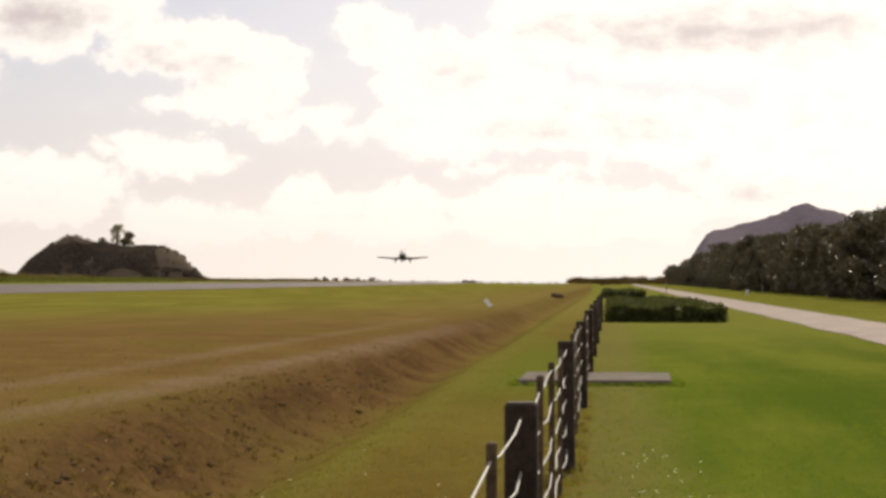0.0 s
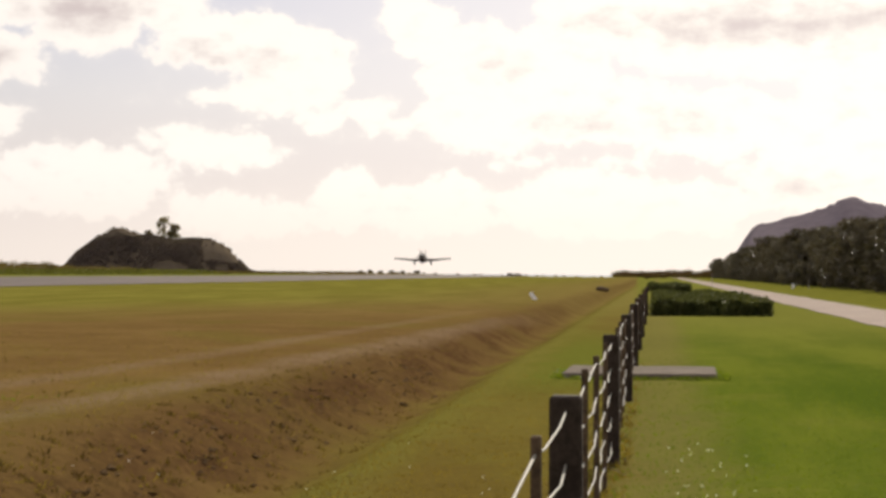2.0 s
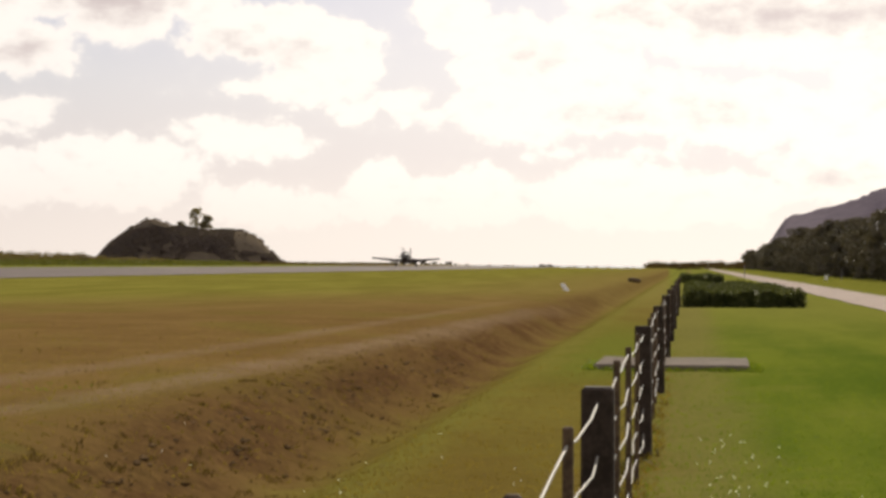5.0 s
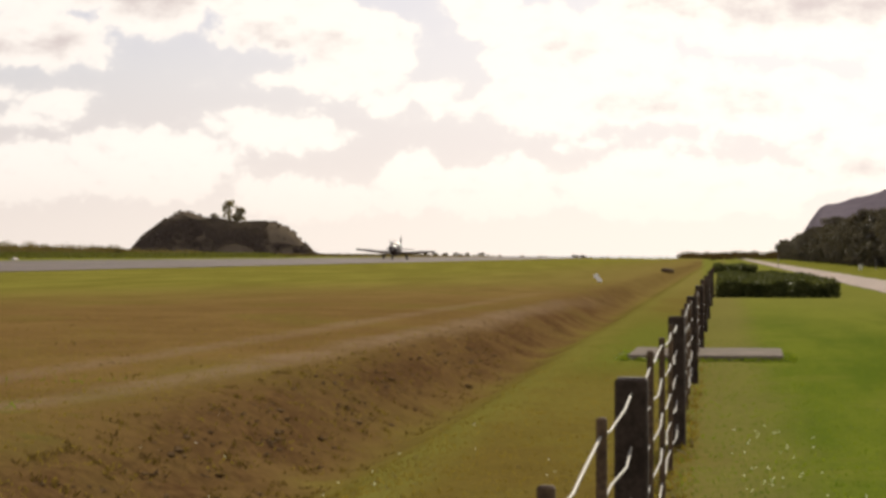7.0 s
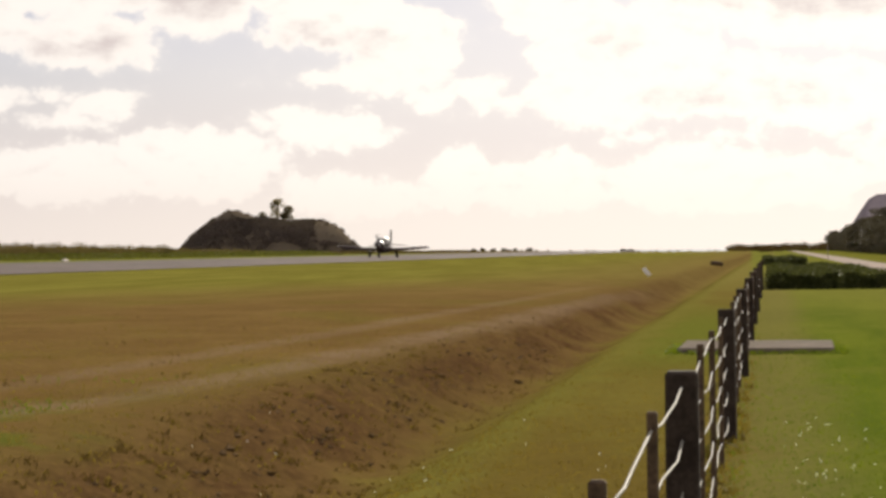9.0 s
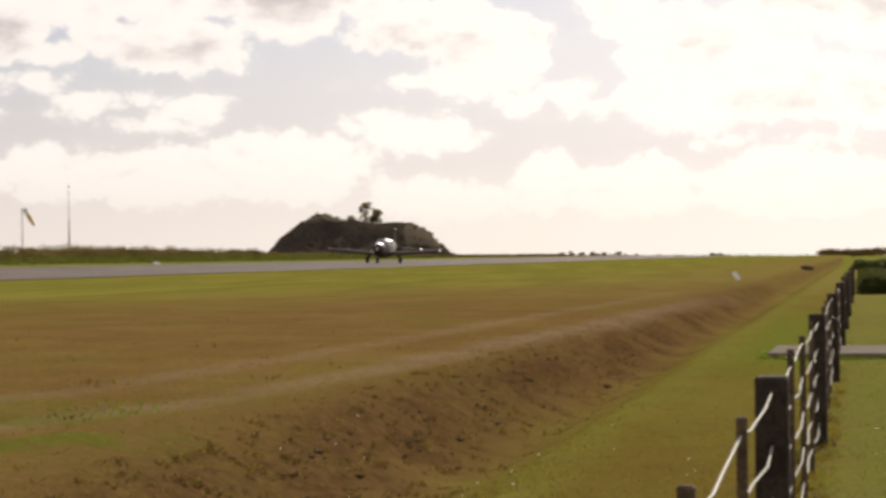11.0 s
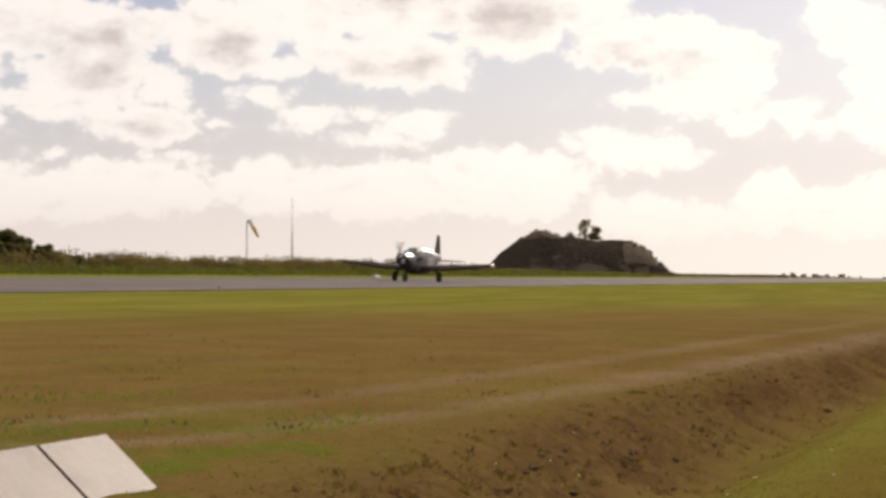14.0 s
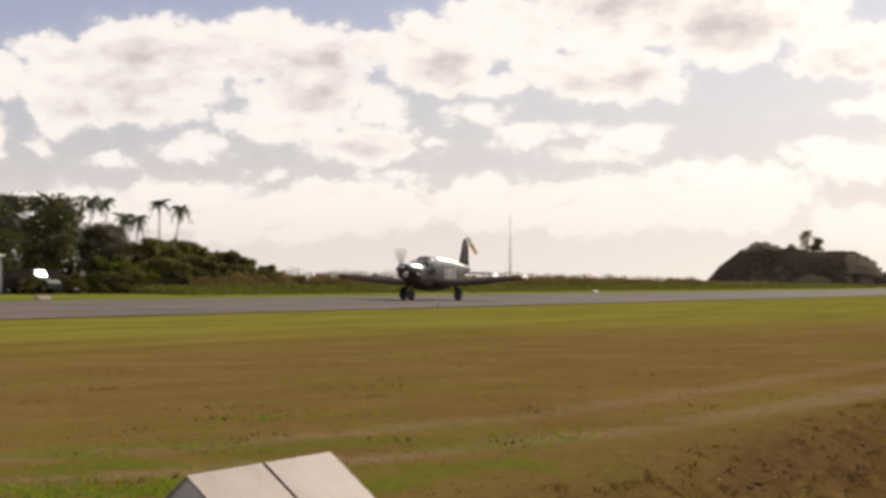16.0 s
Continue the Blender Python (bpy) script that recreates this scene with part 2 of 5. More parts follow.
def ground_surface():
    """Mown lawn, olive verge, brown ditch, wheel tracks, dry field, greener strip by the runway."""
    m = bpy.data.materials.new("ground")
    m.use_nodes = True
    k = Nodes(m.node_tree)
    pos = k.add("ShaderNodeNewGeometry").outputs["Position"]
    x, y, z = k.xyz(pos)
    grain = k.noise(pos, 9.0, 6, 0.65)
    patch = k.noise(pos, 0.55, 5, 0.6)
    streak = k.noise(k.vec(k.math("MULTIPLY", x, 0.5), k.math("MULTIPLY", y, 0.06), 2.0), 1.0, 5, 0.6)
    wob = k.math("MULTIPLY_ADD", k.math("SUBTRACT", patch, 0.5), 1.3, x)

    def band(lo, hi, soft):
        return k.math("MULTIPLY", k.ramp(wob, lo - soft, lo + soft), k.ramp(wob, hi + soft, hi - soft))

    lawn = k.mix(k.ramp(streak, 0.35, 0.65), (0.072, 0.104, 0.011), (0.128, 0.150, 0.018))
    lawn = k.mix(k.math("MULTIPLY", k.ramp(patch, 0.52, 0.7), 0.5), lawn, (0.165, 0.160, 0.030))
    # Haze and sun glow over distant grass are painted in: colours pale with y.
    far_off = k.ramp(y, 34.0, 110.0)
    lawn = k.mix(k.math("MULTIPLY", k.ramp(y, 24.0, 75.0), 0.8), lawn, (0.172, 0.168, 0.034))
    olive = k.mix(k.ramp(patch, 0.35, 0.65), (0.118, 0.096, 0.018), (0.160, 0.136, 0.026))
    brown = k.mix(k.ramp(k.math("MULTIPLY_ADD", streak, 0.45, k.math("MULTIPLY", patch, 0.55)), 0.32, 0.68), (0.131, 0.079, 0.027), (0.174, 0.111, 0.038))
    soil = k.mix(k.ramp(k.math("MULTIPLY_ADD", grain, 0.5, k.math("MULTIPLY", patch, 0.5)), 0.34, 0.66), (0.058, 0.029, 0.014), (0.116, 0.067, 0.026))
    # the far field takes the same painted haze
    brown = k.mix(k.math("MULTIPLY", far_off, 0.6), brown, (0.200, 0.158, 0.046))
    verge = k.mix(k.ramp(streak, 0.35, 0.65), (0.140, 0.124, 0.023), (0.188, 0.170, 0.033))
    far = k.mix(k.ramp(streak, 0.35, 0.65), (0.120, 0.130, 0.022), (0.180, 0.180, 0.030))
    blotch = k.noise(k.vec(k.math("MULTIPLY", x, 0.30), k.math("MULTIPLY", y, 0.16), 8.0), 1.0, 6, 0.62)
    c = k.mix(k.math("MULTIPLY", k.ramp(blotch, 0.48, 0.66), 0.55), brown, (0.132, 0.106, 0.024))
    c = k.mix(k.math("MULTIPLY", k.ramp(blotch, 0.47, 0.34), 0.45), c, (0.120, 0.074, 0.026))
    away = k.math("MINIMUM", k.math("MULTIPLY", k.math("SUBTRACT", y, 28.0), 0.27), 15.0)
    edge = k.math("MULTIPLY_ADD", k.math("SUBTRACT", blotch, 0.5), 9.0, k.math("SUBTRACT", wob, away))
    c = k.mix(k.ramp(edge, -16.0, -36.0), c, verge)
    # horizon haze put into the colour: the green strip turns brown
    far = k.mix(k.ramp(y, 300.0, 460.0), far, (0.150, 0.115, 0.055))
    c = k.mix(k.ramp(x, -58.0, -66.0), c, far)
    bare = k.ramp(k.noise(k.vec(k.math("MULTIPLY", x, 1.3), k.math("MULTIPLY", y, 0.45), 5.0), 1.0, 5, 0.65), 0.38, 0.60)
    c = k.mix(k.math("MULTIPLY", band(-5.3, -2.9, 0.5), k.math("MULTIPLY_ADD", far_off, -0.35, 0.55)), c, (0.118, 0.074, 0.026))
    c = k.mix(k.math("MULTIPLY", band(-4.75, -3.75, 0.35), k.math("MULTIPLY", k.math("MULTIPLY_ADD", bare, 0.5, 0.45), k.math("MULTIPLY_ADD", far_off, -0.55, 1.0))), c, soil)
    c = k.mix(k.math("MULTIPLY", k.ramp(wob, -3.7, -2.9), 0.75), c, olive)
    sward = k.mix(k.ramp(blotch, 0.40, 0.62), (0.126, 0.090, 0.021), (0.144, 0.118, 0.025))
    sward = k.mix(k.math("MULTIPLY", k.math("MULTIPLY", k.ramp(y, 22.0, 30.0), k.ramp(y, 62.0, 38.0)), k.ramp(wob, -2.7, -1.6)), sward, (0.124, 0.130, 0.021))
    # far sward lightened in colour for the haze
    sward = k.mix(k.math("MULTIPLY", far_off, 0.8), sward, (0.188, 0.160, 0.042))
    c = k.mix(k.ramp(wob, -3.0, -2.2), c, sward)
    # sunlit crest of the ditch lip, painted as a brighter green band
    c = k.mix(k.math("MULTIPLY", k.math("MULTIPLY", k.ramp(wob, -2.95, -2.5), k.ramp(wob, -1.8, -2.4)), k.math("MULTIPLY_ADD", k.ramp(y, 90.0, 40.0), 0.5, 0.2)), c, (0.160, 0.148, 0.030))
    c = k.mix(k.ramp(k.math("ADD", wob, k.math("MULTIPLY", y, 0.01)), -0.5, 0.5), c, lawn)
    c = k.mix(k.ramp(x, 9.5, 11.5), c, k.mix(k.ramp(patch, 0.35, 0.65), (0.120, 0.125, 0.018), (0.175, 0.165, 0.030)))
    c = k.mix(k.math("MULTIPLY", k.math("MULTIPLY", k.ramp(wob, -0.7, -0.2), k.ramp(wob, 1.0, 0.2)), 0.6), c, (0.170, 0.140, 0.045))
    # two worn wheel tracks that bend away near the camera
    swing = k.math("MULTIPLY", k.math("EXPONENT", k.math("MULTIPLY", k.math("MAXIMUM", y, 8.0), -1 / 3.7)), 38.0)
    bend = k.math("ADD", k.math("MULTIPLY_ADD", k.math("SUBTRACT", y, 22.0), -0.022, x), swing)
    rut = k.math("MULTIPLY_ADD", grain, 0.4, k.math("MULTIPLY", patch, 0.6))
    for lane, wide, bare_earth in ((-5.35, 0.55, 0.75), (-7.05, 0.50, 0.55)):
        d = k.math("ABSOLUTE", k.math("SUBTRACT", k.math("MULTIPLY_ADD", k.math("SUBTRACT", patch, 0.5), 0.4, bend), lane))
        worn = k.math("MULTIPLY", k.ramp(d, wide, 0.05), k.math("MULTIPLY_ADD", k.ramp(rut, 0.36, 0.6), 0.6, 0.4))
        worn = k.math("MULTIPLY", worn, k.ramp(y, 80.0, 35.0))
        c = k.mix(k.math("MULTIPLY", worn, bare_earth), c, (0.205, 0.142, 0.086))
    # lush patches beside the wheel tracks
    lush = k.math("MULTIPLY", k.math("MULTIPLY", k.ramp(x, -4.6, -5.4), k.ramp(x, -11.5, -8.0)), k.ramp(y, 19.0, 11.0))
    lush = k.math("MULTIPLY", lush, k.ramp(k.noise(pos, 0.9, 4, 0.6), 0.44, 0.6))
    c = k.mix(k.math("MULTIPLY", lush, 0.8), c, (0.085, 0.110, 0.013))
    c = k.mix(1.0, c, k.vec(*[k.math("MULTIPLY_ADD", grain, 0.7, 0.65)] * 3), "MULTIPLY")
    p = k.add("ShaderNodeBsdfPrincipled")
    k.put(p.inputs["Base Color"], c), k.put(p.inputs["Roughness"], 0.95), k.put(p.inputs["Specular IOR Level"], 0.0)
    b = k.add("ShaderNodeBump")
    k.put(b.inputs["Strength"], 0.35), k.put(b.inputs["Distance"], 0.05)
    k.put(b.inputs["Height"], k.math("MULTIPLY_ADD", patch, 0.7, grain))
    k.put(p.inputs["Normal"], b.outputs[0])
    k.put(k.add("ShaderNodeOutputMaterial").inputs[0], p.outputs[0])
    return m


GROUND = ground_surface()
ASPHALT = surface("asphalt", (0.088, 0.068, 0.058), (0.150, 0.118, 0.099), 0.12, 1.6, 0.75, 0.1, spec=0.06)
GRAVEL = surface("gravel_road", (0.220, 0.166, 0.130), (0.325, 0.250, 0.200), 0.5, 9.0, 0.9, 0.3, spec=0.05)
CONCRETE = surface("concrete", (0.098, 0.077, 0.055), (0.155, 0.122, 0.090), 2.0, 30.0, 0.85, 0.3, spec=0.02)
POST_WOOD = surface("weathered_wood", (0.024, 0.017, 0.013), (0.052, 0.038, 0.029), 6.0, 45.0, 0.85, 0.5, spec=0.1)
BATTEN_WOOD = surface("batten_wood", (0.050, 0.034, 0.022), (0.120, 0.080, 0.050), 8.0, 70.0, 0.85, 0.4, spec=0.1)
WIRE = surface("galvanised_wire", (0.165, 0.150, 0.115), (0.25, 0.23, 0.18), 8.0, 60.0, 0.65, 0.0, metal=0.2)
LEAF_DARK = surface("dark_leaves", (0.056, 0.047, 0.030), (0.125, 0.100, 0.056), 0.8, 6.0, 0.48, 0.0, vary=0.6, leaf=0.14, spec=0.35)
LEAF_HEDGE = surface("hedge_leaves", (0.048, 0.055, 0.020), (0.115, 0.118, 0.042), 1.5, 9.0, 0.6, 0.0, vary=0.45, leaf=0.25, spec=0.04)
LEAF_GREEN = surface("green_leaves", (0.084, 0.086, 0.020), (0.156, 0.152, 0.038), 0.6, 6.0, 0.55, 0.0, vary=0.45, leaf=0.3, spec=0.04)
LEAF_SCRUB = surface("scrub_leaves", (0.095, 0.070, 0.026), (0.175, 0.130, 0.055), 0.25, 4.0, 0.7, 0.0, vary=0.35, leaf=0.32, spec=0.08)
LEAF_GROVE = surface("grove_leaves", (0.054, 0.052, 0.022), (0.120, 0.110, 0.044), 0.6, 6.0, 0.6, 0.0, vary=0.5, leaf=0.2, spec=0.2)
LEAF_SHRUB = surface("shrub_leaves", (0.085, 0.076, 0.032), (0.180, 0.155, 0.064), 0.6, 6.0, 0.6, 0.0, vary=0.4, leaf=0.3, spec=0.1)
LEAF_PALM = surface("palm_leaves", (0.040, 0.045, 0.016), (0.080, 0.080, 0.028), 1.0, 8.0, 0.55, 0.0, vary=0.3, leaf=0.2)
GRASS_GREEN = surface("lawn_blades", (0.075, 0.108, 0.011), (0.140, 0.162, 0.018), 0.9, 8.0, 0.6, 0.0, vary=0.25, leaf=0.55, spec=0.1)
GRASS_DRY = surface("dry_blades", (0.110, 0.078, 0.020), (0.195, 0.140, 0.036), 0.9, 8.0, 0.7, 0.0, vary=0.25, leaf=0.5, spec=0.05)
GRASS_SOIL = surface("withered_tussock", (0.060, 0.036, 0.014), (0.150, 0.100, 0.032), 1.5, 8.0, 0.8, 0.0, vary=0.5, leaf=0.3, spec=0.0)
CLOD = surface("dark_earth", (0.100, 0.064, 0.032), (0.165, 0.110, 0.054), 5.0, 40.0, 0.95, 0.3, vary=0.4, spec=0.0)
LEAF_HILL = surface("hill_scrub_leaves", (0.118, 0.093, 0.080), (0.152, 0.120, 0.098), 0.08, 0.8, 0.8, 0.0, vary=0.12, leaf=0.15, spec=0.0)
WATER = surface("sea_water", (0.10, 0.12, 0.14), (0.16, 0.18, 0.20), 0.02, 0.3, 0.25, 0.2)
# leaf colour raised to imitate veiling glare over these trees
LEAF_KNOLL = surface("knoll_tree_leaves", (0.16, 0.13, 0.092), (0.24, 0.195, 0.135), 0.5, 4.0, 0.7, 0.0, vary=0.35, leaf=0.5, spec=0.0)
BANK = surface("dry_brown_scrub", (0.085, 0.055, 0.026), (0.15, 0.10, 0.050), 0.3, 3.0, 0.8, 0.0, vary=0.35, leaf=0.25, spec=0.0)
BLOSSOM = surface("white_blossom", (0.75, 0.72, 0.66), (0.85, 0.83, 0.80), 9.0, 60.0, 0.6, 0.0, leaf=0.3)
BARK = surface("bark", (0.045, 0.034, 0.025), (0.110, 0.085, 0.065), 3.0, 25.0, 0.9, 0.5)
HILL_EARTH = surface("hill_turf", (0.098, 0.077, 0.056), (0.132, 0.104, 0.070), 0.06, 0.7, 0.95, 0.15, spec=0.0)
MOUNTAIN_ROCK = surface("mountain_rock", (0.125, 0.104, 0.118), (0.175, 0.148, 0.160), 0.006, 0.06, 0.95, 0.3, spec=0.0)
SHEET_METAL = surface("painted_sheet_metal", (0.188, 0.138, 0.116), (0.285, 0.212, 0.180), 3.0, 24.0, 0.6, 0.1, spec=0.22)
SHEET_SIDE = surface("grey_sheet_metal", (0.30, 0.29, 0.29), (0.40, 0.38, 0.38), 3.0, 24.0, 0.6, 0.1)
SEAM = surface("dark_seam", (0.05, 0.04, 0.035), (0.09, 0.075, 0.065), 5.0, 40.0, 0.8, 0.1)
WHITE_PAINT = surface("white_paint", (0.70, 0.69, 0.66), (0.82, 0.80, 0.77), 3.0, 30.0, 0.5, 0.05)
# fuselage paint, darkened to stand in for its backlit, shaded side
PLANE_SHADED = surface("shaded_fuselage_paint", (0.036, 0.028, 0.028), (0.060, 0.047, 0.046), 1.5, 18.0, 0.42, 0.0, coat=0.08)
PLANE_DARK = surface("dark_grey_paint", (0.036, 0.026, 0.024), (0.058, 0.042, 0.038), 1.5, 18.0, 0.5, 0.0, spec=0.15)
PLANE_GREY = surface("grey_wing_paint", (0.066, 0.049, 0.043), (0.094, 0.070, 0.061), 1.5, 18.0, 0.6, 0.0, spec=0.08)
RUBBER = surface("tyre_rubber", (0.015, 0.015, 0.015), (0.035, 0.033, 0.032), 6.0, 60.0, 0.8, 0.1)
STEEL = surface("polished_steel", (0.55, 0.54, 0.52), (0.72, 0.71, 0.70), 4.0, 30.0, 0.30, 0.0, metal=1.0)
# sun glare on roof and cowling, put into the colour as white
PLANE_SUNLIT = surface("sunlit_glossy_paint", (0.74, 0.73, 0.72), (0.82, 0.81, 0.80), 1.5, 18.0, 0.40, 0.0, metal=0.5, spec=0.8)
GLASS_DARK = surface("cockpit_glass", (0.015, 0.016, 0.018), (0.030, 0.032, 0.036), 2.0, 20.0, 0.12, 0.0, coat=1.0)
SOCK_ORANGE = surface("orange_cloth", (0.50, 0.32, 0.07), (0.66, 0.45, 0.11), 3.0, 20.0, 0.8, 0.1, leaf=0.4)
POLE_GREY = surface("grey_pole_paint", (0.20, 0.17, 0.16), (0.30, 0.26, 0.25), 2.0, 20.0, 0.6, 0.0)
WALL_GREY = surface("grey_cladding", (0.22, 0.22, 0.22), (0.33, 0.33, 0.33), 1.0, 12.0, 0.7, 0.1, spec=0.2)
CAR_GREY = surface("grey_car_paint", (0.020, 0.018, 0.017), (0.036, 0.033, 0.031), 1.0, 12.0, 0.6, 0.0, spec=0.1)


# ---- builders ----
def mesh_object(name, verts, faces, material, parent=None, smooth=False, label=""):
    me = bpy.data.meshes.new(name)
    me.from_pydata([tuple(map(float, v)) for v in verts], [], [tuple(int(i) for i in f) for f in faces])
    if smooth:
        me.shade_smooth()
    for m in material if isinstance(material, (list, tuple)) else [material]:
        me.materials.append(m)
    ob = new(name, me)
    if parent is not None:
        ob.parent = parent
    return tagged(ob, label)


def part(name, bm, material, parent=None, label="", smooth=False):
    me = bpy.data.meshes.new(name)
    bmesh.ops.recalc_face_normals(bm, faces=bm.faces)
    bm.to_mesh(me)
    bm.free()
    if smooth:
        me.shade_smooth()
    me.materials.append(material)
    ob = new(name, me)
    if parent is not None:
        ob.parent = parent
    return tagged(ob, label)


def thing(name, m, label, category, group="", kind=""):
    ob = new(name)
    ob.matrix_world = m
    return tagged(ob, label, category, group, kind)


def box(bm, cx, cy, cz, sx, sy, sz, bevel=0.0, turn=None):
    m = Matrix.Translation((cx, cy, cz)) @ (turn or Matrix()) @ Matrix.Diagonal((sx, sy, sz, 1))
    vs = bmesh.ops.create_cube(bm, size=1.0, matrix=m)["verts"]
    if bevel:
        es = list({e for v in vs for e in v.link_edges})
        bmesh.ops.bevel(bm, geom=es, offset=bevel, segments=1, affect="EDGES", profile=0.5)


def tube(bm, points, radii, sides=6, cap=True):
    """A tapered tube along points."""
    rings, pts = [], [Vector(p) for p in points]
    for i, (p, r) in enumerate(zip(pts, radii)):
        d = (pts[min(i + 1, len(pts) - 1)] - pts[max(i - 1, 0)]).normalized()
        a = d.orthogonal().normalized()
        b = d.cross(a)
        rings.append([bm.verts.new(p + (a * math.cos(2 * math.pi * k / sides) + b * math.sin(2 * math.pi * k / sides)) * r) for k in range(sides)])
    for r0, r1 in zip(rings, rings[1:]):
        for k in range(sides):
            bm.faces.new((r0[k], r0[(k + 1) % sides], r1[(k + 1) % sides], r1[k]))
    if cap:
        bm.faces.new(rings[0][::-1]), bm.faces.new(rings[-1])


def loft(bm, rings, cap=True):
    vs = [[bm.verts.new(p) for p in r] for r in rings]
    n = len(vs[0])
    for r0, r1 in zip(vs, vs[1:]):
        for k in range(n):
            bm.faces.new((r0[k], r0[(k + 1) % n], r1[(k + 1) % n], r1[k]))
    if cap:
        bm.faces.new(vs[0][::-1]), bm.faces.new(vs[-1])


rng = np.random.default_rng(7)


def leaf_quads(centres, sizes, up=0.35):
    """Small bent leaves of two faces at the centres, turned at random."""
    n = len(centres)
    d = rng.normal(size=(n, 3))
    d[:, 2] += up
    d /= np.linalg.norm(d, axis=1, keepdims=True)
    e = np.cross(d, rng.normal(size=(n, 3)))
    e /= np.linalg.norm(e, axis=1, keepdims=True)
    s = np.asarray(sizes).reshape(-1, 1)
    bow = np.cross(d, e) * s * 0.18
    c = np.asarray(centres)
    v = np.stack([c - d * s, c - e * s * 0.42 + bow, c + d * s, c + e * s * 0.42 + bow], 1).reshape(-1, 3)
    i = np.arange(n)[:, None] * 4
    f = np.concatenate([i + [0, 1, 2], i + [0, 2, 3]])
    return v, f


def clumps(centres, radii, per, leaf):
    """Leaves on the shells of ragged clumps."""
    pts, sz = [], []
    for c, r in zip(centres, radii):
        d = rng.normal(size=(per, 3))
        d /= np.linalg.norm(d, axis=1, keepdims=True)
        rad = r * rng.uniform(0.45, 1.12, size=(per, 1))
        pts.append(np.asarray(c) + d * rad * [1, 1, 0.8])
        sz.append(leaf * rng.uniform(0.6, 1.3, per))
    return leaf_quads(np.concatenate(pts), np.concatenate(sz))


# ---- ground ----
PROFILE_X = [-4600, -300, -120, -80, -74, -66, -54.5, -40, -20, -9, -6.6, -5.4, -4.9, -4.5, -4.0, -3.6, -3.2, -2.9, -2.6, -2.3, -1.5, 0, 12, 25, 60, 300, 4600]
PROFILE_Z = [3.0, 1.8, 1.6, 1.5, 1.36, 1.06, 0.83, 0.64, 0.48, 0.37, 0.33, 0.31, 0.27, 0.15, -0.15, -0.38, -0.40, -0.22, -0.03, 0.03, 0.0, 0.0, 0.0, 0.1, 0.4, 1.5, 3.0]


def ground_z(x, y):
    x, y = np.asarray(x, float), np.asarray(y, float)
    shift = 0.12 * np.sin(y * 0.21) + 0.03 * np.sin(y * 0.63 + 1.0)
    inside = np.exp(-((x + 4.3) / 1.5) ** 2)
    xs = x + shift * inside
    z = sum(np.interp(xs + o, PROFILE_X, PROFILE_Z) for o in (-0.3, -0.1, 0.1, 0.3)) / 4
    lumps = 0.03 * np.sin(x * 1.7 + 0.4 * y) * np.sin(y * 0.9 + 1.3) + 0.02 * np.sin(x * 3.1 - y * 1.3)
    shore = np.clip((y - 640) / 70, 0, 1) * np.clip((-14 - x) / 14, 0, 1)
    z = z - 2.6 * shore * shore * (3 - 2 * shore)
    return z + lumps * (0.15 + inside * 0.7) * (np.abs(x) < 60)


def stations(*runs):
    out = []
    for a, b, step in runs:
        out += list(np.arange(a, b, step))
    return np.array(out + [runs[-1][1]])


gx = np.concatenate([-np.geomspace(4600, 90, 16), stations((-80, -10, 2.0), (-10, 1, 0.12), (1, 12, 0.8), (12, 60, 4.0)), np.geomspace(80, 4600, 14)])
gy = np.concatenate([-np.geomspace(4600, 40, 8), stations((-30, 4, 3.0), (4, 45, 0.22), (45, 120, 1.5), (120, 400, 10)), np.geomspace(430, 4600, 40)])
GX, GY = np.meshgrid(gx, gy)
gv = np.stack([GX, GY, ground_z(GX, GY)], -1)
near = (GX > -10) & (GX < 1) & (GY > 4) & (GY < 45)
rough = np.where(near, rng.normal(size=GX.shape) * 0.006 * (1 + 2.5 * np.exp(-((GX + 4.1) / 0.7) ** 2)), 0)
gv[..., 2] += rough
nx, ny = len(gx), len(gy)
idx = (np.arange(ny - 1)[:, None] * nx + np.arange(nx - 1)).ravel()
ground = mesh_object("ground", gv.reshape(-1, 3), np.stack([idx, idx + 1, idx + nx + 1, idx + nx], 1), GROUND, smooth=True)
tagged(ground, "grassy airfield ground with a brown ditch and wheel tracks", "ground", kind="structure")


def strip(name, x0, x1, y0, y1, lift, material, label, wander=0.0, step=6.0):
    ys = np.concatenate([np.arange(y0, min(y1, 400), step), np.geomspace(max(400, y0), y1, 20)]) if y1 > 400 else np.arange(y0, y1 + step, step)
    xs = np.linspace(x0, x1, 9)
    verts, faces = [], []
    for j, y in enumerate(ys):
        for i, x in enumerate(xs):
            side = (i == 0) - (i == len(xs) - 1)
            xx = x + wander * side * (noise.noise((y * 0.15, x, 0)) + 0.6 * noise.noise((y * 0.6, x, 4)))
            verts.append((xx, y, float(ground_z(xx, y)) + lift + 0.03 * (0 < i < len(xs) - 1)))
        if j:
            for i in range(len(xs) - 1):
                a = (j - 1) * len(xs) + i
                faces.append((a, a + 1, a + 1 + len(xs), a + len(xs)))
    return tagged(mesh_object(name, verts, faces, material, smooth=True), label, "road", kind="structure")


strip("runway", -67.0, -41.5, -60, 636, 0.03, ASPHALT, "worn grey asphalt runway", 0.25)
strip("road", 6.75, 9.95, -30, 900, 0.02, GRAVEL, "pale unsealed road beside the lawn", 0.18, 2.5)

sea = mesh_object("water", [(-4600, 660, -0.7), (-12, 660, -0.7), (-12, 4600, -0.7), (-4600, 4600, -0.7)], [(0, 1, 2, 3)], WATER)
tagged(sea, "pale calm sea beyond the airstrip", "water", kind="structure")


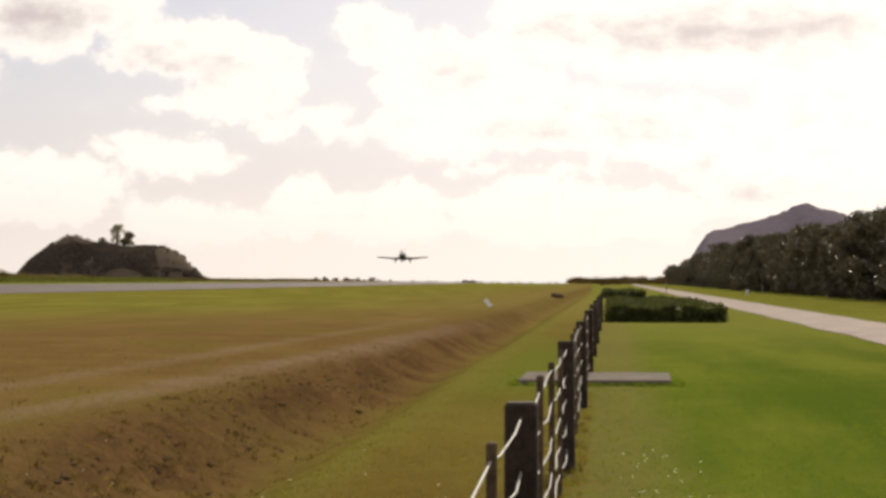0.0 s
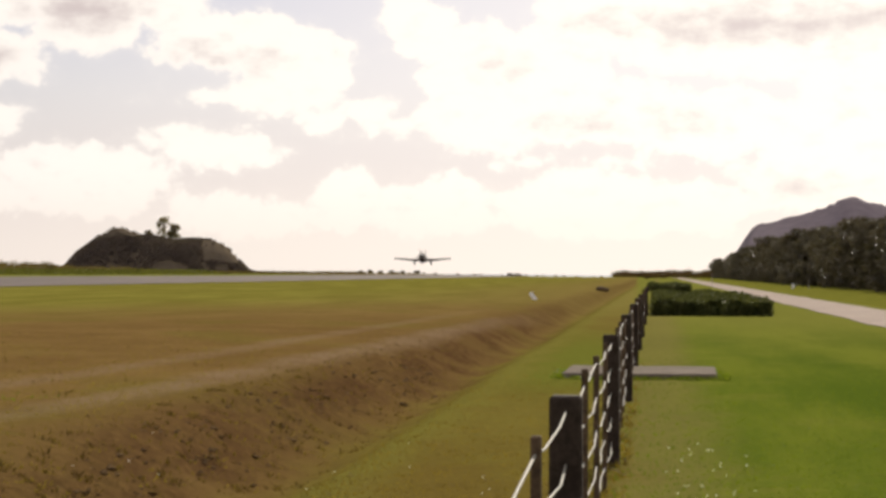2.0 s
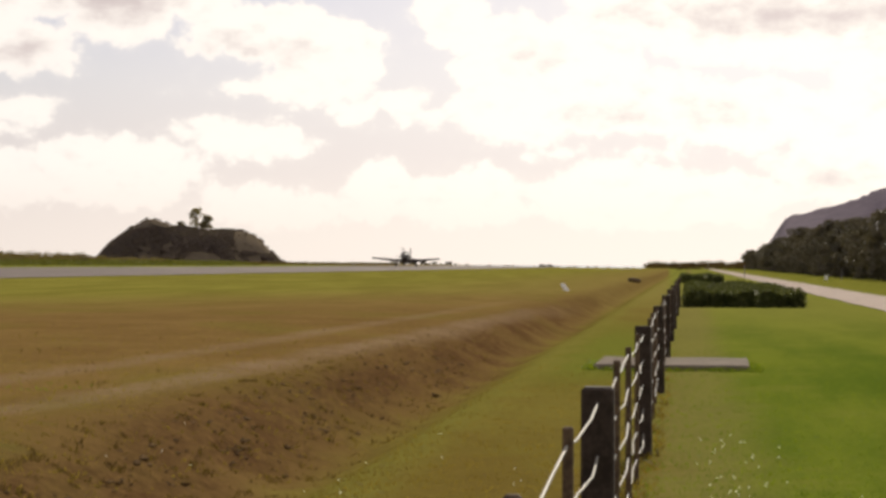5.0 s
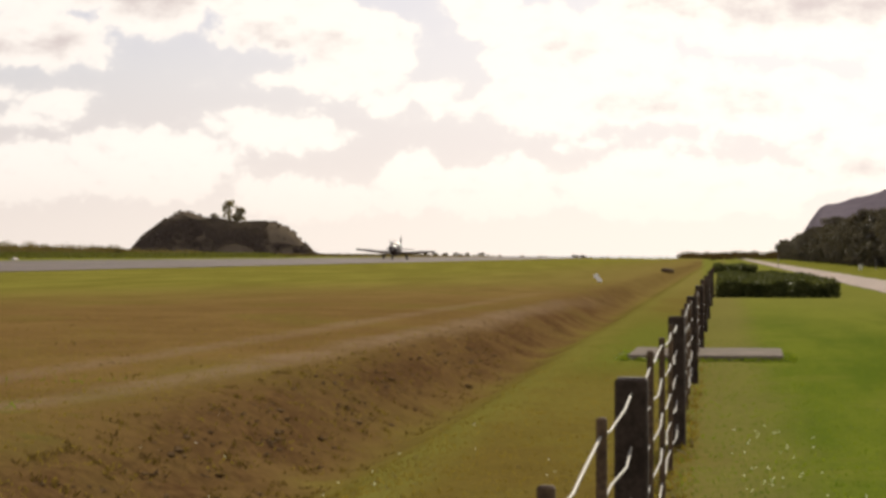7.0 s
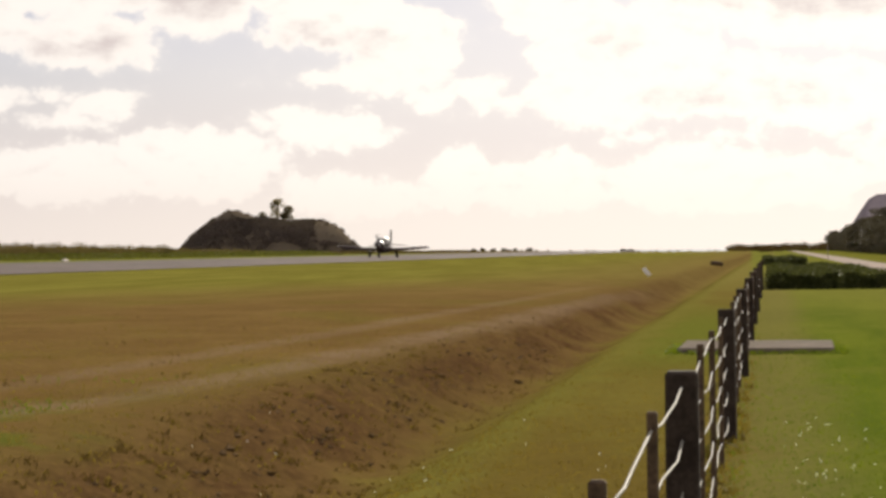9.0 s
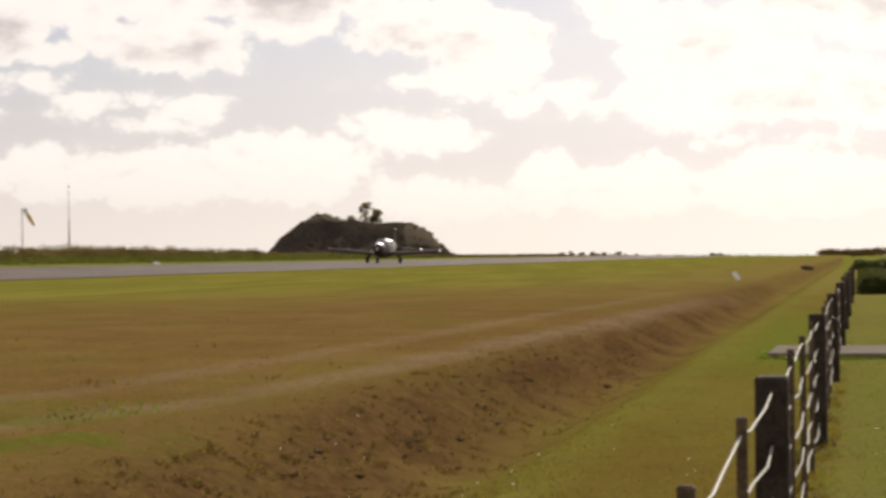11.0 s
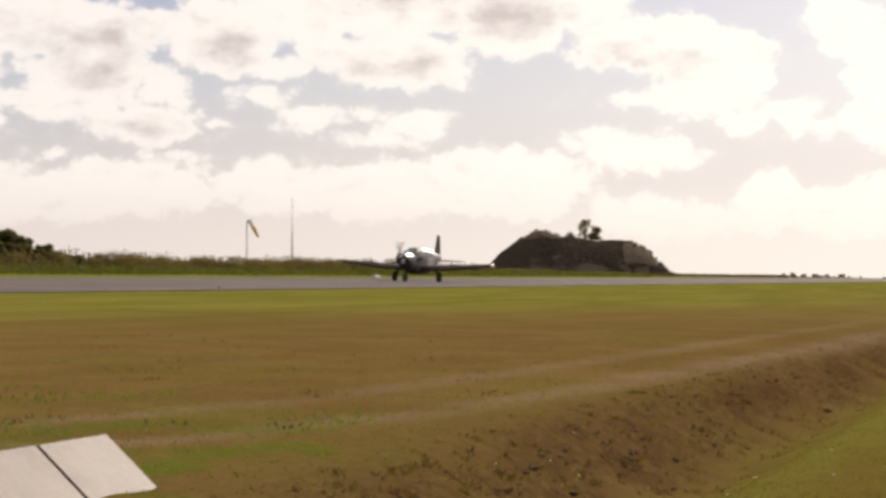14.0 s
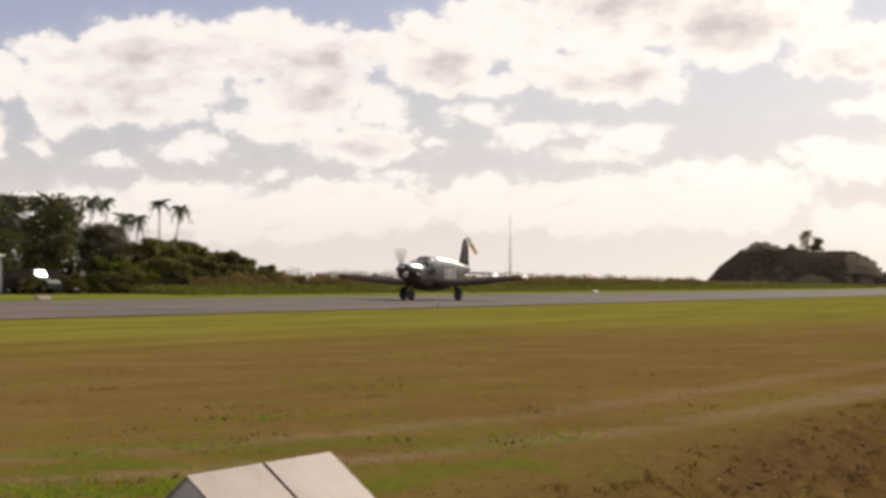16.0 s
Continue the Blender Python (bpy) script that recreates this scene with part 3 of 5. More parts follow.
# ---- fence ----
def fence():
    f = thing("fence", pose(-0.37, 0, 0), "dark wooden post and wire fence along the lawn", "fence")
    spots = []
    for k in range(34):
        y = 3.9 + 2.03 * k if k < 22 else 48.56 + 3.0 * (k - 22)
        y += 0.17 * (k == 0)
        strong = k % 4 == 2
        w = 0.135 if strong else 0.036
        tall = 1.09 if strong else 1.095 + 0.012 * math.sin(k * 2.7) + 0.02 * (k == 0)
        bm = bmesh.new()
        lean = pose(0, 0, 0, 1.2 * math.sin(k * 1.9), 1.5 * math.sin(k * 3.1), 0)
        gz = float(ground_z(-0.37, y))
        box(bm, 0, y, gz + (tall - 0.15) / 2, w, w * (1 if strong else 0.8), tall + 0.15, 0.012 if strong else 0.006, lean)
        for v in bm.verts:
            v.co += Vector((noise.noise(v.co * 9), noise.noise(v.co * 9 + Vector((5, 0, 0))), 0)) * 0.008
        part("post" if strong else "batten", bm, POST_WOOD if strong else BATTEN_WOOD, f)
        spots.append((y, strong, gz))
    for level, h in enumerate((1.03, 0.82, 0.61, 0.40, 0.19)):
        bm = bmesh.new()
        pts = []
        for i, (y, strong, gz) in enumerate(spots):
            side = 0.0
            pts.append((side, y, gz + h + 0.012 * math.sin(i * 1.7 + level)))
            if i + 1 < len(spots):
                y2 = spots[i + 1][0]
                for q in (0.33, 0.66):
                    pts.append((0.012 * math.sin(i * 2.3 + level + q * 7), y + (y2 - y) * q, gz + h - 0.025 + 0.016 * math.sin(i * 3.9 + level * 2 + q * 5)))
        tube(bm, pts, [0.0052] * len(pts), 6)
        part("wire", bm, WIRE, f, "pale galvanised wire", smooth=True)
    return f


fence()


# ---- concrete slab, hedges ----
def slab():
    bm = bmesh.new()
    box(bm, 0, 0, 0.02, 2.35, 2.5, 0.17, 0.018)
    bmesh.ops.subdivide_edges(bm, edges=bm.edges, cuts=3, use_grid_fill=True)
    for v in bm.verts:
        v.co += Vector([noise.noise(v.co * 3 + Vector((i * 9, 0, 0))) for i in range(3)]) * 0.012
    ob = part("concrete_slab", bm, CONCRETE)
    ob.matrix_world = pose(-0.24, 30.5, -0.02, 0, 0, -1)
    tagged(ob, "weathered grey concrete slab lying in the lawn", "slab")


slab()


def hedge(x0, x1, y0, y1, h, dense, leaf, label):
    m = pose((x0 + x1) / 2, (y0 + y1) / 2, float(ground_z((x0 + x1) / 2, (y0 + y1) / 2)))
    t = thing("hedge", m, label, "hedge", "clipped hedges")
    sx, sy = (x1 - x0) / 2, (y1 - y0) / 2
    bm = bmesh.new()
    box(bm, 0, 0, h * 0.44, sx * 1.88, sy * 1.9, h * 0.86, 0.1)
    bmesh.ops.subdivide_edges(bm, edges=bm.edges, cuts=5, use_grid_fill=True)
    for v in bm.verts:
        v.co += Vector([noise.noise(v.co * 2 + Vector((i * 9, 0, 0))) for i in range(3)]) * 0.09
    part("thicket", bm, LEAF_HEDGE, t)
    n = dense
    u = rng.uniform(-1, 1, (n, 3))
    face = rng.choice(3, n, p=[0.15, 0.25, 0.60])
    p = np.stack([u[:, 0] * sx, u[:, 1] * sy, (u[:, 2] + 1) / 2 * h], 1)
    p[face == 0, 0] = np.sign(u[face == 0, 0]) * sx
    p[face == 1, 1] = -sy
    p[face == 2, 2] = h
    p += rng.normal(size=p.shape) * [0.06, 0.06, 0.05]
    p[:, 2] += 0.07 * np.sin(p[:, 0] * 2.9) * (p[:, 2] > h * 0.6) + 0.04 * np.sin(p[:, 0] * 7 + p[:, 1] * 3) * (p[:, 2] > h * 0.6)
    gap = np.abs(p[:, 0] - sx * 0.22) < 0.14
    p = p[~(gap & (rng.uniform(size=len(p)) < 0.75) & (p[:, 2] > 0.25))]
    p[:, 2] = np.maximum(p[:, 2], 0.03)
    v, f = leaf_quads(p, leaf * rng.uniform(0.6, 1.3, len(p)))
    mesh_object("foliage", v, f, LEAF_HEDGE, t)


hedge(-0.12, 4.3, 73.2, 110.0, 0.55, 15000, 0.085, "low clipped dark green hedge on the lawn")
hedge(-0.7, 3.0, 170, 192, 0.62, 5000, 0.12, "low dark hedge further along the fence")


# ---- trees ----
def tree_kind(name, label, height, spread, seed, leaf_mat, leaf=0.24, per=120, count=34, low=0.12, category="tree"):
    r = random.Random(seed)
    t = thing(name, pose(0, 0, 0), label, category)
    bm = bmesh.new()
    top = Vector((r.uniform(-0.4, 0.4), r.uniform(-0.4, 0.4), height * 0.72))
    mid = top * 0.5 + Vector((r.uniform(-0.3, 0.3), r.uniform(-0.3, 0.3), 0))
    tube(bm, [(0, 0, -0.2), (0.02, 0, height * 0.12), mid, top], [height * 0.034, height * 0.026, height * 0.018, height * 0.006], 7)
    part("trunk", bm, BARK, t, smooth=True)
    centres, radii = [], []
    for k in range(count):
        a = r.uniform(0, 2 * math.pi)
        z = height * (low + (0.93 - low) * r.random() ** 0.8)
        q = (z / height - low) / (1 - low)
        wide = spread * (0.70 + 0.5 * q) * math.sqrt(max(0.05, 1.02 - q ** 2.6))
        d = wide * math.sqrt(r.random()) * r.uniform(0.75, 1.1)
        centres.append((d * math.cos(a), d * math.sin(a), z))
        radii.append(height * r.uniform(0.085, 0.15))
    bm = bmesh.new()
    for c in centres[:9]:
        s = mid if c[2] > height * 0.4 else Vector((0, 0, height * 0.15))
        e = Vector(c)
        tube(bm, [s, (s + e) / 2 + Vector((0, 0, -0.1 * height * 0.1)), e], [height * 0.012, height * 0.008, height * 0.003], 5)
    part("limbs", bm, BARK, t, smooth=True)
    v, f = clumps(centres, radii, per, leaf)
    mesh_object("crown", v, f, leaf_mat, t)
    return t


def plant_row():
    kinds = [tree_kind("tree", "dark broadleaved tree in a dense roadside row", h, w, s, LEAF_DARK, 0.25, 120, 40, 0.02)
             for h, w, s in ((8.2, 3.6, 1), (7.4, 3.9, 2), (8.8, 3.3, 3), (6.8, 3.7, 4))]
    r = random.Random(5)
    y, k = 104.0, 0
    while y < 735:
        for row in range(2 if 170 < y < 380 else 1):
            x = 21.4 + row * 5.5 + r.uniform(-0.9, 0.9) + (y > 450) * 0.4
            yy = y + r.uniform(-1.5, 1.5) + row * 3
            size = r.uniform(0.80, 1.08) * (1.0 if y < 540 else 0.88)
            if row == 0:
                size *= 0.93
            m = pose(x, yy, float(ground_z(x, yy)), 0, 0, r.uniform(0, 360))
            src = kinds[(k + row) % 4]
            if k < 4 and row == 0:
                src.matrix_world = m
                tagged(src, group="roadside trees")
            else:
                c = copy_thing(src, m)
                c.scale = (size, size, size)
        k += 1
        y += 6.2 if y < 260 else (9.0 if y < 420 else 11.0)


plant_row()


# ---- hill with three trees ----
HILL = (-158.0, 580.0)
HILL_PROFILE_X = [-33, -27, -24.2, -19.8, -16.5, -13.6, -10.0, -7.4, -3.9, -0.5, 2.3, 9.4, 17, 21.8, 25, 27.2, 29.7, 31.9, 35]
HILL_PROFILE_Z = [0, 0.4, 0.9, 6.1, 8.8, 11.0, 13.4, 14.2, 13.4, 12.0, 11.3, 10.4, 10.5, 10.0, 8.8, 7.0, 4.2, 1.2, 0]


def hill_z(x, y):
    """Height of the hill over its foot; x across the sight line, y along it."""
    depth = 21.0 + 3 * math.sin(x * 0.2)
    q = max(0.0, 1 - (abs(y) / depth) ** 2.4)
    n = noise.noise((x * 0.16, y * 0.16, 0)) * 0.5 + noise.noise((x * 0.6, y * 0.6, 3)) * 0.18
    base = float(np.interp(x, HILL_PROFILE_X, HILL_PROFILE_Z))
    return base * q ** 0.6 + n * min(1, base / 3) * q


def hill():
    turn = 15.0
    m = pose(HILL[0], HILL[1], 1.45, 0, 0, turn)
    t = thing("hill", m, "dark scrub-covered knoll with a steep end", "hill")
    xs, ys = np.linspace(-36, 39, 80), np.linspace(-25, 25, 46)
    verts = [(x, y, hill_z(x, y) - 0.3) for y in ys for x in xs]
    faces = [(j * 80 + i, j * 80 + i + 1, (j + 1) * 80 + i + 1, (j + 1) * 80 + i) for j in range(45) for i in range(79)]
    mesh_object("turf", verts, faces, HILL_EARTH, t, smooth=True)
    pts = []
    while len(pts) < 7000:
        x, y = rng.uniform(-30, 34), rng.uniform(-22, 18)
        z = hill_z(x, y)
        ripple = noise.noise((x * 0.12 + 4, y * 0.12, 1)) * 4
        bare = (x + ripple > 19 and z > 3.5 + ripple * 0.3) or (z + ripple * 0.25 > 11.2 and x < 1)
        if z > 0.3 and (not bare or rng.uniform() < 0.03):
            pts.append((x, y, z))
    v, f = clumps(pts, rng.uniform(0.25, 0.55, len(pts)), 18, 0.30)
    tagged(mesh_object("scrub", v, f, LEAF_HILL, t, label="dense dark scrub"), kind="stuff")
    spot = Matrix.Translation((HILL[0], HILL[1], 1.45)) @ pose(0, 0, 0, 0, 0, turn)
    for x, y, h, w, s, lab in ((6.4, 2, 7.4, 2.4, 21, "tall ragged tree on the knoll"), (9.8, 1, 5.4, 2.1, 24, "smaller ragged tree on the knoll"), (8.6, 3, 3.2, 1.3, 23, "small ragged tree on the knoll"), (1.8, 2, 2.2, 1.6, 25, "low rounded bush on the knoll")):
        k = tree_kind("tree", lab, h, w, s, LEAF_KNOLL, 0.18, 110, 30, 0.16)
        k.matrix_world = Matrix.Translation(spot @ Vector((x, y, hill_z(x, y) - 0.3)))
        tagged(k, group="trees on the knoll")


hill()


# ---- far mountain ----
def mountain():
    prof_a = [1.6, 2.1, 2.45, 2.86, 3.3, 3.8, 4.9, 5.35, 5.64, 5.95, 6.65, 7.4, 9.0, 12.0, 15.0]
    prof_e = [0.0, 0.3, 0.82, 1.40, 1.50, 1.63, 1.93, 2.14, 2.27, 2.18, 1.96, 1.75, 1.3, 0.6, 0.0]
    d = 3000.0
    aa, dd = np.linspace(1.6, 15, 110), np.linspace(-1, 1, 21)
    verts = []
    for a in aa:
        e = float(np.interp(a, prof_a, prof_e))
        for q in dd:
            r = d + q * 420
            z = d * math.tan(radians(e)) * max(0, 1 - abs(q) ** 1.7) + EYE
            z += (noise.noise((a * 3, q * 2, 0)) * 2 + noise.noise((a * 11, q * 5, 2)) * 4 + noise.noise((a * 26, q * 9, 5)) * 2.5) * min(1, e) * (1 - abs(q))
            verts.append((r * math.sin(radians(a)), r * math.cos(radians(a)), z if abs(q) < 1 else 0))
    faces = [(i * 21 + j, i * 21 + j + 1, (i + 1) * 21 + j + 1, (i + 1) * 21 + j) for i in range(109) for j in range(20)]
    tagged(mesh_object("mountain", verts, faces, MOUNTAIN_ROCK, smooth=True), "distant grey rocky headland in haze", "mountain", kind="structure")


mountain()


# ---- scrub beyond the runway and along the horizon ----
def scrub(name, label, spots, radii, per, leaf, material):
    v, f = clumps(spots, radii, per, leaf)
    return tagged(mesh_object(name, v, f, material), label, "scrub", kind="stuff")


def scrub_belt():
    spots, radii = [], []
    y = 121.0
    while y < 520:
        step = 0.5 + y / 420
        low = 1.15 - 1.01 * min(1.0, max(0.0, (y - 220) / 90))
        for _ in range(4):
            x = -77 - abs(rng.normal()) * 4.5
            rad = rng.uniform(0.5, 0.95)
            tall = 1.0 + 0.5 * noise.noise((y * 0.06, 0, 0)) + 0.35 * noise.noise((y * 0.3, 2, 0))
            z = float(ground_z(x, y)) + low * rng.uniform(0.2, 0.82) * tall * min(1.0, (-75 - x) / 2.5 + 0.15)
            spots.append((x, y + rng.uniform(-1, 1), z))
            radii.append(rad * (0.9 if x > -77.5 else 1.2) * (0.35 + 0.65 * low))
        y += step
    scrub("scrub_belt", "low olive and brown coastal scrub beyond the runway", spots, radii, 120, 0.14, LEAF_SCRUB)
    # rough grass in front of the belt
    n = 26000
    p = np.stack([rng.uniform(-79, -72.5, n), 112 + 210 * rng.uniform(size=n) ** 1.3, np.zeros(n)], 1)
    p[:, 2] = ground_z(p[:, 0], p[:, 1]) + rng.uniform(0.02, 0.6, n) * np.clip((-72.5 - p[:, 0]) / 3, 0.1, 1)
    v, f = leaf_quads(p, rng.uniform(0.10, 0.22, n), 1.2)
    tagged(mesh_object("rough_grass", v, f, LEAF_GREEN), "rank green grass along the scrub", "grass", kind="stuff")


scrub_belt()


def horizon_scrub():
    spots, radii = [], []
    for _ in range(36):
        x = rng.uniform(-110, -16)
        spots.append((x, 630 + rng.uniform(-8, 8), float(ground_z(x, 630)) + rng.uniform(0, 0.12)))
        radii.append(rng.uniform(0.15, 0.32))
    for _ in range(160):
        x = rng.uniform(-16, 24)
        spots.append((x, 690 + rng.uniform(-20, 20), 0.8 + rng.uniform(0, 1.1) * (0.6 + 0.4 * (x > 0))))
        radii.append(rng.uniform(1.0, 1.9))
    scrub("horizon_scrub", "low brown scrub along the horizon", spots, radii, 60, 0.35, BANK)
    for x, y, h in ((-97.5, 630, 0.9), (-94.2, 630, 1.1), (-91, 631, 0.8), (-87.5, 632, 1.0), (-83.5, 632, 0.7), (-79, 633, 0.9), (-48, 633, 1.1), (-45.5, 633, 0.8)):
        c = [(rng.uniform(-0.8, 0.8), rng.uniform(-0.8, 0.8), h * rng.uniform(0.2, 0.75)) for _ in range(9)]
        v, f = clumps(c, rng.uniform(0.35, 0.6, 9), 45, 0.2)
        ob = mesh_object("bush", v, f, LEAF_DARK)
        ob.matrix_world = pose(x, y, float(ground_z(x, y)))
        tagged(ob, "small dark bush on the horizon", "bush", "bushes on the horizon")


horizon_scrub()


# ---- trees, palms and sheds beyond the runway's near end ----
def palm(x, y, h, lean, seed):
    r = random.Random(seed)
    t = thing("palm_tree", pose(x, y, float(ground_z(x, y))), "slender palm with drooping windblown fronds", "palm tree", "palms")
    bm = bmesh.new()
    pts = [(lean * (k / 6) ** 2, 0, h * k / 6 - 0.1) for k in range(7)]
    tube(bm, pts, [0.12 - 0.008 * k for k in range(7)], 7)
    part("trunk", bm, BARK, t, smooth=True)
    head = Vector(pts[-1])
    for k in range(16):
        a = k * 2.4 + r.uniform(-0.2, 0.2)
        rise, long = r.uniform(0.1, 1.3), r.uniform(1.5, 2.1)
        verts, faces = [], []
        for s in range(13):
            q = s / 12
            c = head + Vector((math.cos(a) * long * q * (1 - 0.2 * q), math.sin(a) * long * q * (1 - 0.2 * q), rise * q * 1.2 - 2.4 * q * q * (1.1 - rise * 0.5)))
            wide = (0.38 if s % 2 else 0.10) * math.sin(math.pi * min(1, q * 0.86 + 0.14)) + 0.015
            side = Vector((-math.sin(a), math.cos(a), 0)) * wide
            droop = Vector((math.cos(a) * 0.1, math.sin(a) * 0.1, -wide * 0.9))
            verts += [c + side + droop, c, c - side + droop]
            if s:
                n = 3 * s
                faces += [(n - 3, n - 2, n + 1, n), (n - 2, n - 1, n + 2, n + 1)]
        mesh_object("frond", verts, faces, LEAF_PALM, t)


for args in ((-143.3, 198.7, 11.6, 0.4, 1), (-141.4, 200.1, 11.4, -0.4, 2), (-136.2, 203.7, 11.2, 0.2, 3), (-134.6, 204.6, 10.6, 1.1, 4), (-138.6, 202.0, 9.3, 0.5, 5), (-139.4, 201.5, 9.6, -0.5, 6)):
    palm(*args)


def grove():
    kinds = [tree_kind("tree", lab, h, w, s, mt, 0.19, 150, 44, 0.0)
             for h, w, s, mt, lab in ((7.5, 3.3, 31, LEAF_GROVE, "bushy dark green coastal tree"), (6.9, 3.0, 32, LEAF_DARK, "dark bushy coastal tree"),
                                      (3.8, 2.4, 33, LEAF_SHRUB, "rounded green coastal shrub"), (2.7, 2.3, 34, LEAF_SHRUB, "low spreading scrub bush"),
                                      (2.6, 2.2, 35, LEAF_GREEN, "rounded bright green shrub"))]
    rows = [(-84, 103, 0, 1.0), (-87, 108, 1, 1.1), (-84, 111.5, 0, 0.92), (-90, 114, 1, 1.05), (-88, 118, 0, 0.94), (-86, 121, 1, 0.75), (-90, 126, 0, 0.72),
            (-84.5, 98.5, 1, 1.1), (-86, 94, 0, 1.05), (-83, 117, 1, 0.72), (-85, 125, 2, 1.15), (-83.5, 121.5, 2, 1.1), (-85, 129, 2, 1.1), (-83, 126.5, 2, 0.95),
            (-80.5, 126, 3, 1.1), (-81, 131, 3, 1.15), (-80, 135, 3, 0.78), (-82, 131.9, 2, 0.85), (-79.8, 120, 3, 0.95), (-79.5, 139, 3, 0.5), (-90, 103, 0, 1.05),
            (-82, 139.5, 2, 0.55), (-80.5, 114, 4, 1.0), (-80.8, 118, 4, 0.8), (-83, 136.5, 3, 0.95), (-88, 131, 1, 0.56), (-88, 136, 2, 1.0), (-87, 133, 2, 1.1), (-90, 140, 2, 1.1), (-87, 140.5, 2, 0.9),
            (-77.9, 101.8, 3, 0.42), (-78.2, 106.6, 3, 0.5), (-78.3, 109.4, 4, 0.5), (-78.4, 111.2, 3, 0.55), (-78.3, 113.4, 3, 0.6), (-78.5, 116.2, 4, 0.55), (-78.4, 119.5, 3, 0.6)]
    used = set()
    for i, (x, y, k, s) in enumerate(rows):
        m = pose(x, y, float(ground_z(x, y)), 0, 0, 47.0 * i)
        if k not in used:
            used.add(k)
            kinds[k].matrix_world = m
            tagged(kinds[k], group="coastal grove")
        else:
            c = copy_thing(kinds[k], m)
            c.scale = (s, s, s)


grove()


# ---- aeroplane: nose towards -y, origin on the ground between the main wheels ----
FUSELAGE = [(-4.32, 0.27, 1.74, 2.26), (-4.05, 0.40, 1.48, 2.34), (-3.2, 0.51, 1.18, 2.36), (-2.3, 0.61, 0.82, 2.36), (-1.75, 0.66, 0.70, 2.60),
            (-1.05, 0.73, 0.64, 2.84), (0.4, 0.76, 0.60, 2.86), (2.0, 0.72, 0.70, 2.76), (3.2, 0.57, 1.10, 2.60), (4.4, 0.37, 1.50, 2.42), (5.5, 0.19, 1.82, 2.30), (6.1, 0.07, 2.00, 2.18)]


def section(y, sides=28, grow=0.0):
    """The fuselage's outline at y: a squared oval."""
    ys = [r[0] for r in FUSELAGE]
    w, b, t = (float(np.interp(y, ys, [r[i] for r in FUSELAGE])) for i in (1, 2, 3))
    w, h, c = w + grow, (t - b) / 2 + grow, (t + b) / 2
    out = []
    for k in range(sides):
        a = 2 * math.pi * k / sides
        s, q = math.sin(a), math.cos(a)
        out.append(Vector((w * math.copysign(abs(s) ** 0.72, s), y, c + h * math.copysign(abs(q) ** 0.72, q))))
    return out


def shell(ys, k0, k1, grow=0.012, thick=0.02, sides=28):
    """A panel that lies on the fuselage between two turns of its outline (0 is the crown)."""
    bm = bmesh.new()
    n = k1 - k0 + 1
    outer = [[bm.verts.new(section(y, sides, grow)[k % sides]) for k in range(k0, k1 + 1)] for y in ys]
    inner = [[bm.verts.new(section(y, sides, grow - thick)[k % sides]) for k in range(k0, k1 + 1)] for y in ys]
    for g, flip in ((outer, False), (inner, True)):
        for r0, r1 in zip(g, g[1:]):
            for i in range(n - 1):
                q = (r0[i], r0[i + 1], r1[i + 1], r1[i])
                bm.faces.new(q[::-1] if flip else q)
    for i in range(n - 1):
        bm.faces.new((outer[0][i], inner[0][i], inner[0][i + 1], outer[0][i + 1]))
        bm.faces.new((outer[-1][i], outer[-1][i + 1], inner[-1][i + 1], inner[-1][i]))
    for j in range(len(ys) - 1):
        bm.faces.new((outer[j][0], outer[j + 1][0], inner[j + 1][0], inner[j][0]))
        bm.faces.new((outer[j][-1], inner[j][-1], inner[j + 1][-1], outer[j + 1][-1]))
    return bm


def foil(chord, thick, lead):
    """An aerofoil outline as (y, z), nose first."""
    top = [(0, 0), (0.03, 0.45), (0.12, 0.8), (0.3, 1.0), (0.6, 0.72), (1.0, 0.04)]
    low = [(1.0, -0.04), (0.6, -0.32), (0.3, -0.5), (0.12, -0.45), (0.03, -0.28)]
    return [(lead + a * chord, b * thick * 0.62) for a, b in top + low]


def wing_mesh(rows):
    """rows: x, z, chord, thickness, leading edge."""
    bm = bmesh.new()
    loft(bm, [[(x, y, z + dz) for y, dz in foil(c, th, le)] for x, z, c, th, le in rows])
    return bm


def wheel(parent, name, x, y, r, w, label=""):
    bm = bmesh.new()
    prof = [(-w / 2, r * 0.62), (-w / 2, r * 0.86), (-w * 0.34, r * 0.98), (0, r), (w * 0.34, r * 0.98), (w / 2, r * 0.86), (w / 2, r * 0.62)]
    rings = [[(x + px, y + pr * math.cos(2 * math.pi * k / 20), r + pr * math.sin(2 * math.pi * k / 20)) for k in range(20)] for px, pr in prof]
    loft(bm, rings)
    tyre = part(name, bm, RUBBER, parent, label, smooth=True)
    bm = bmesh.new()
    loft(bm, [[(x + px, y + r * q * math.cos(2 * math.pi * k / 14), r + r * q * math.sin(2 * math.pi * k / 14)) for k in range(14)] for px, q in ((-w * 0.52, 0.2), (-w * 0.52, 0.58), (w * 0.52, 0.58), (w * 0.52, 0.2))])
    part("rim", bm, PLANE_GREY, tyre)


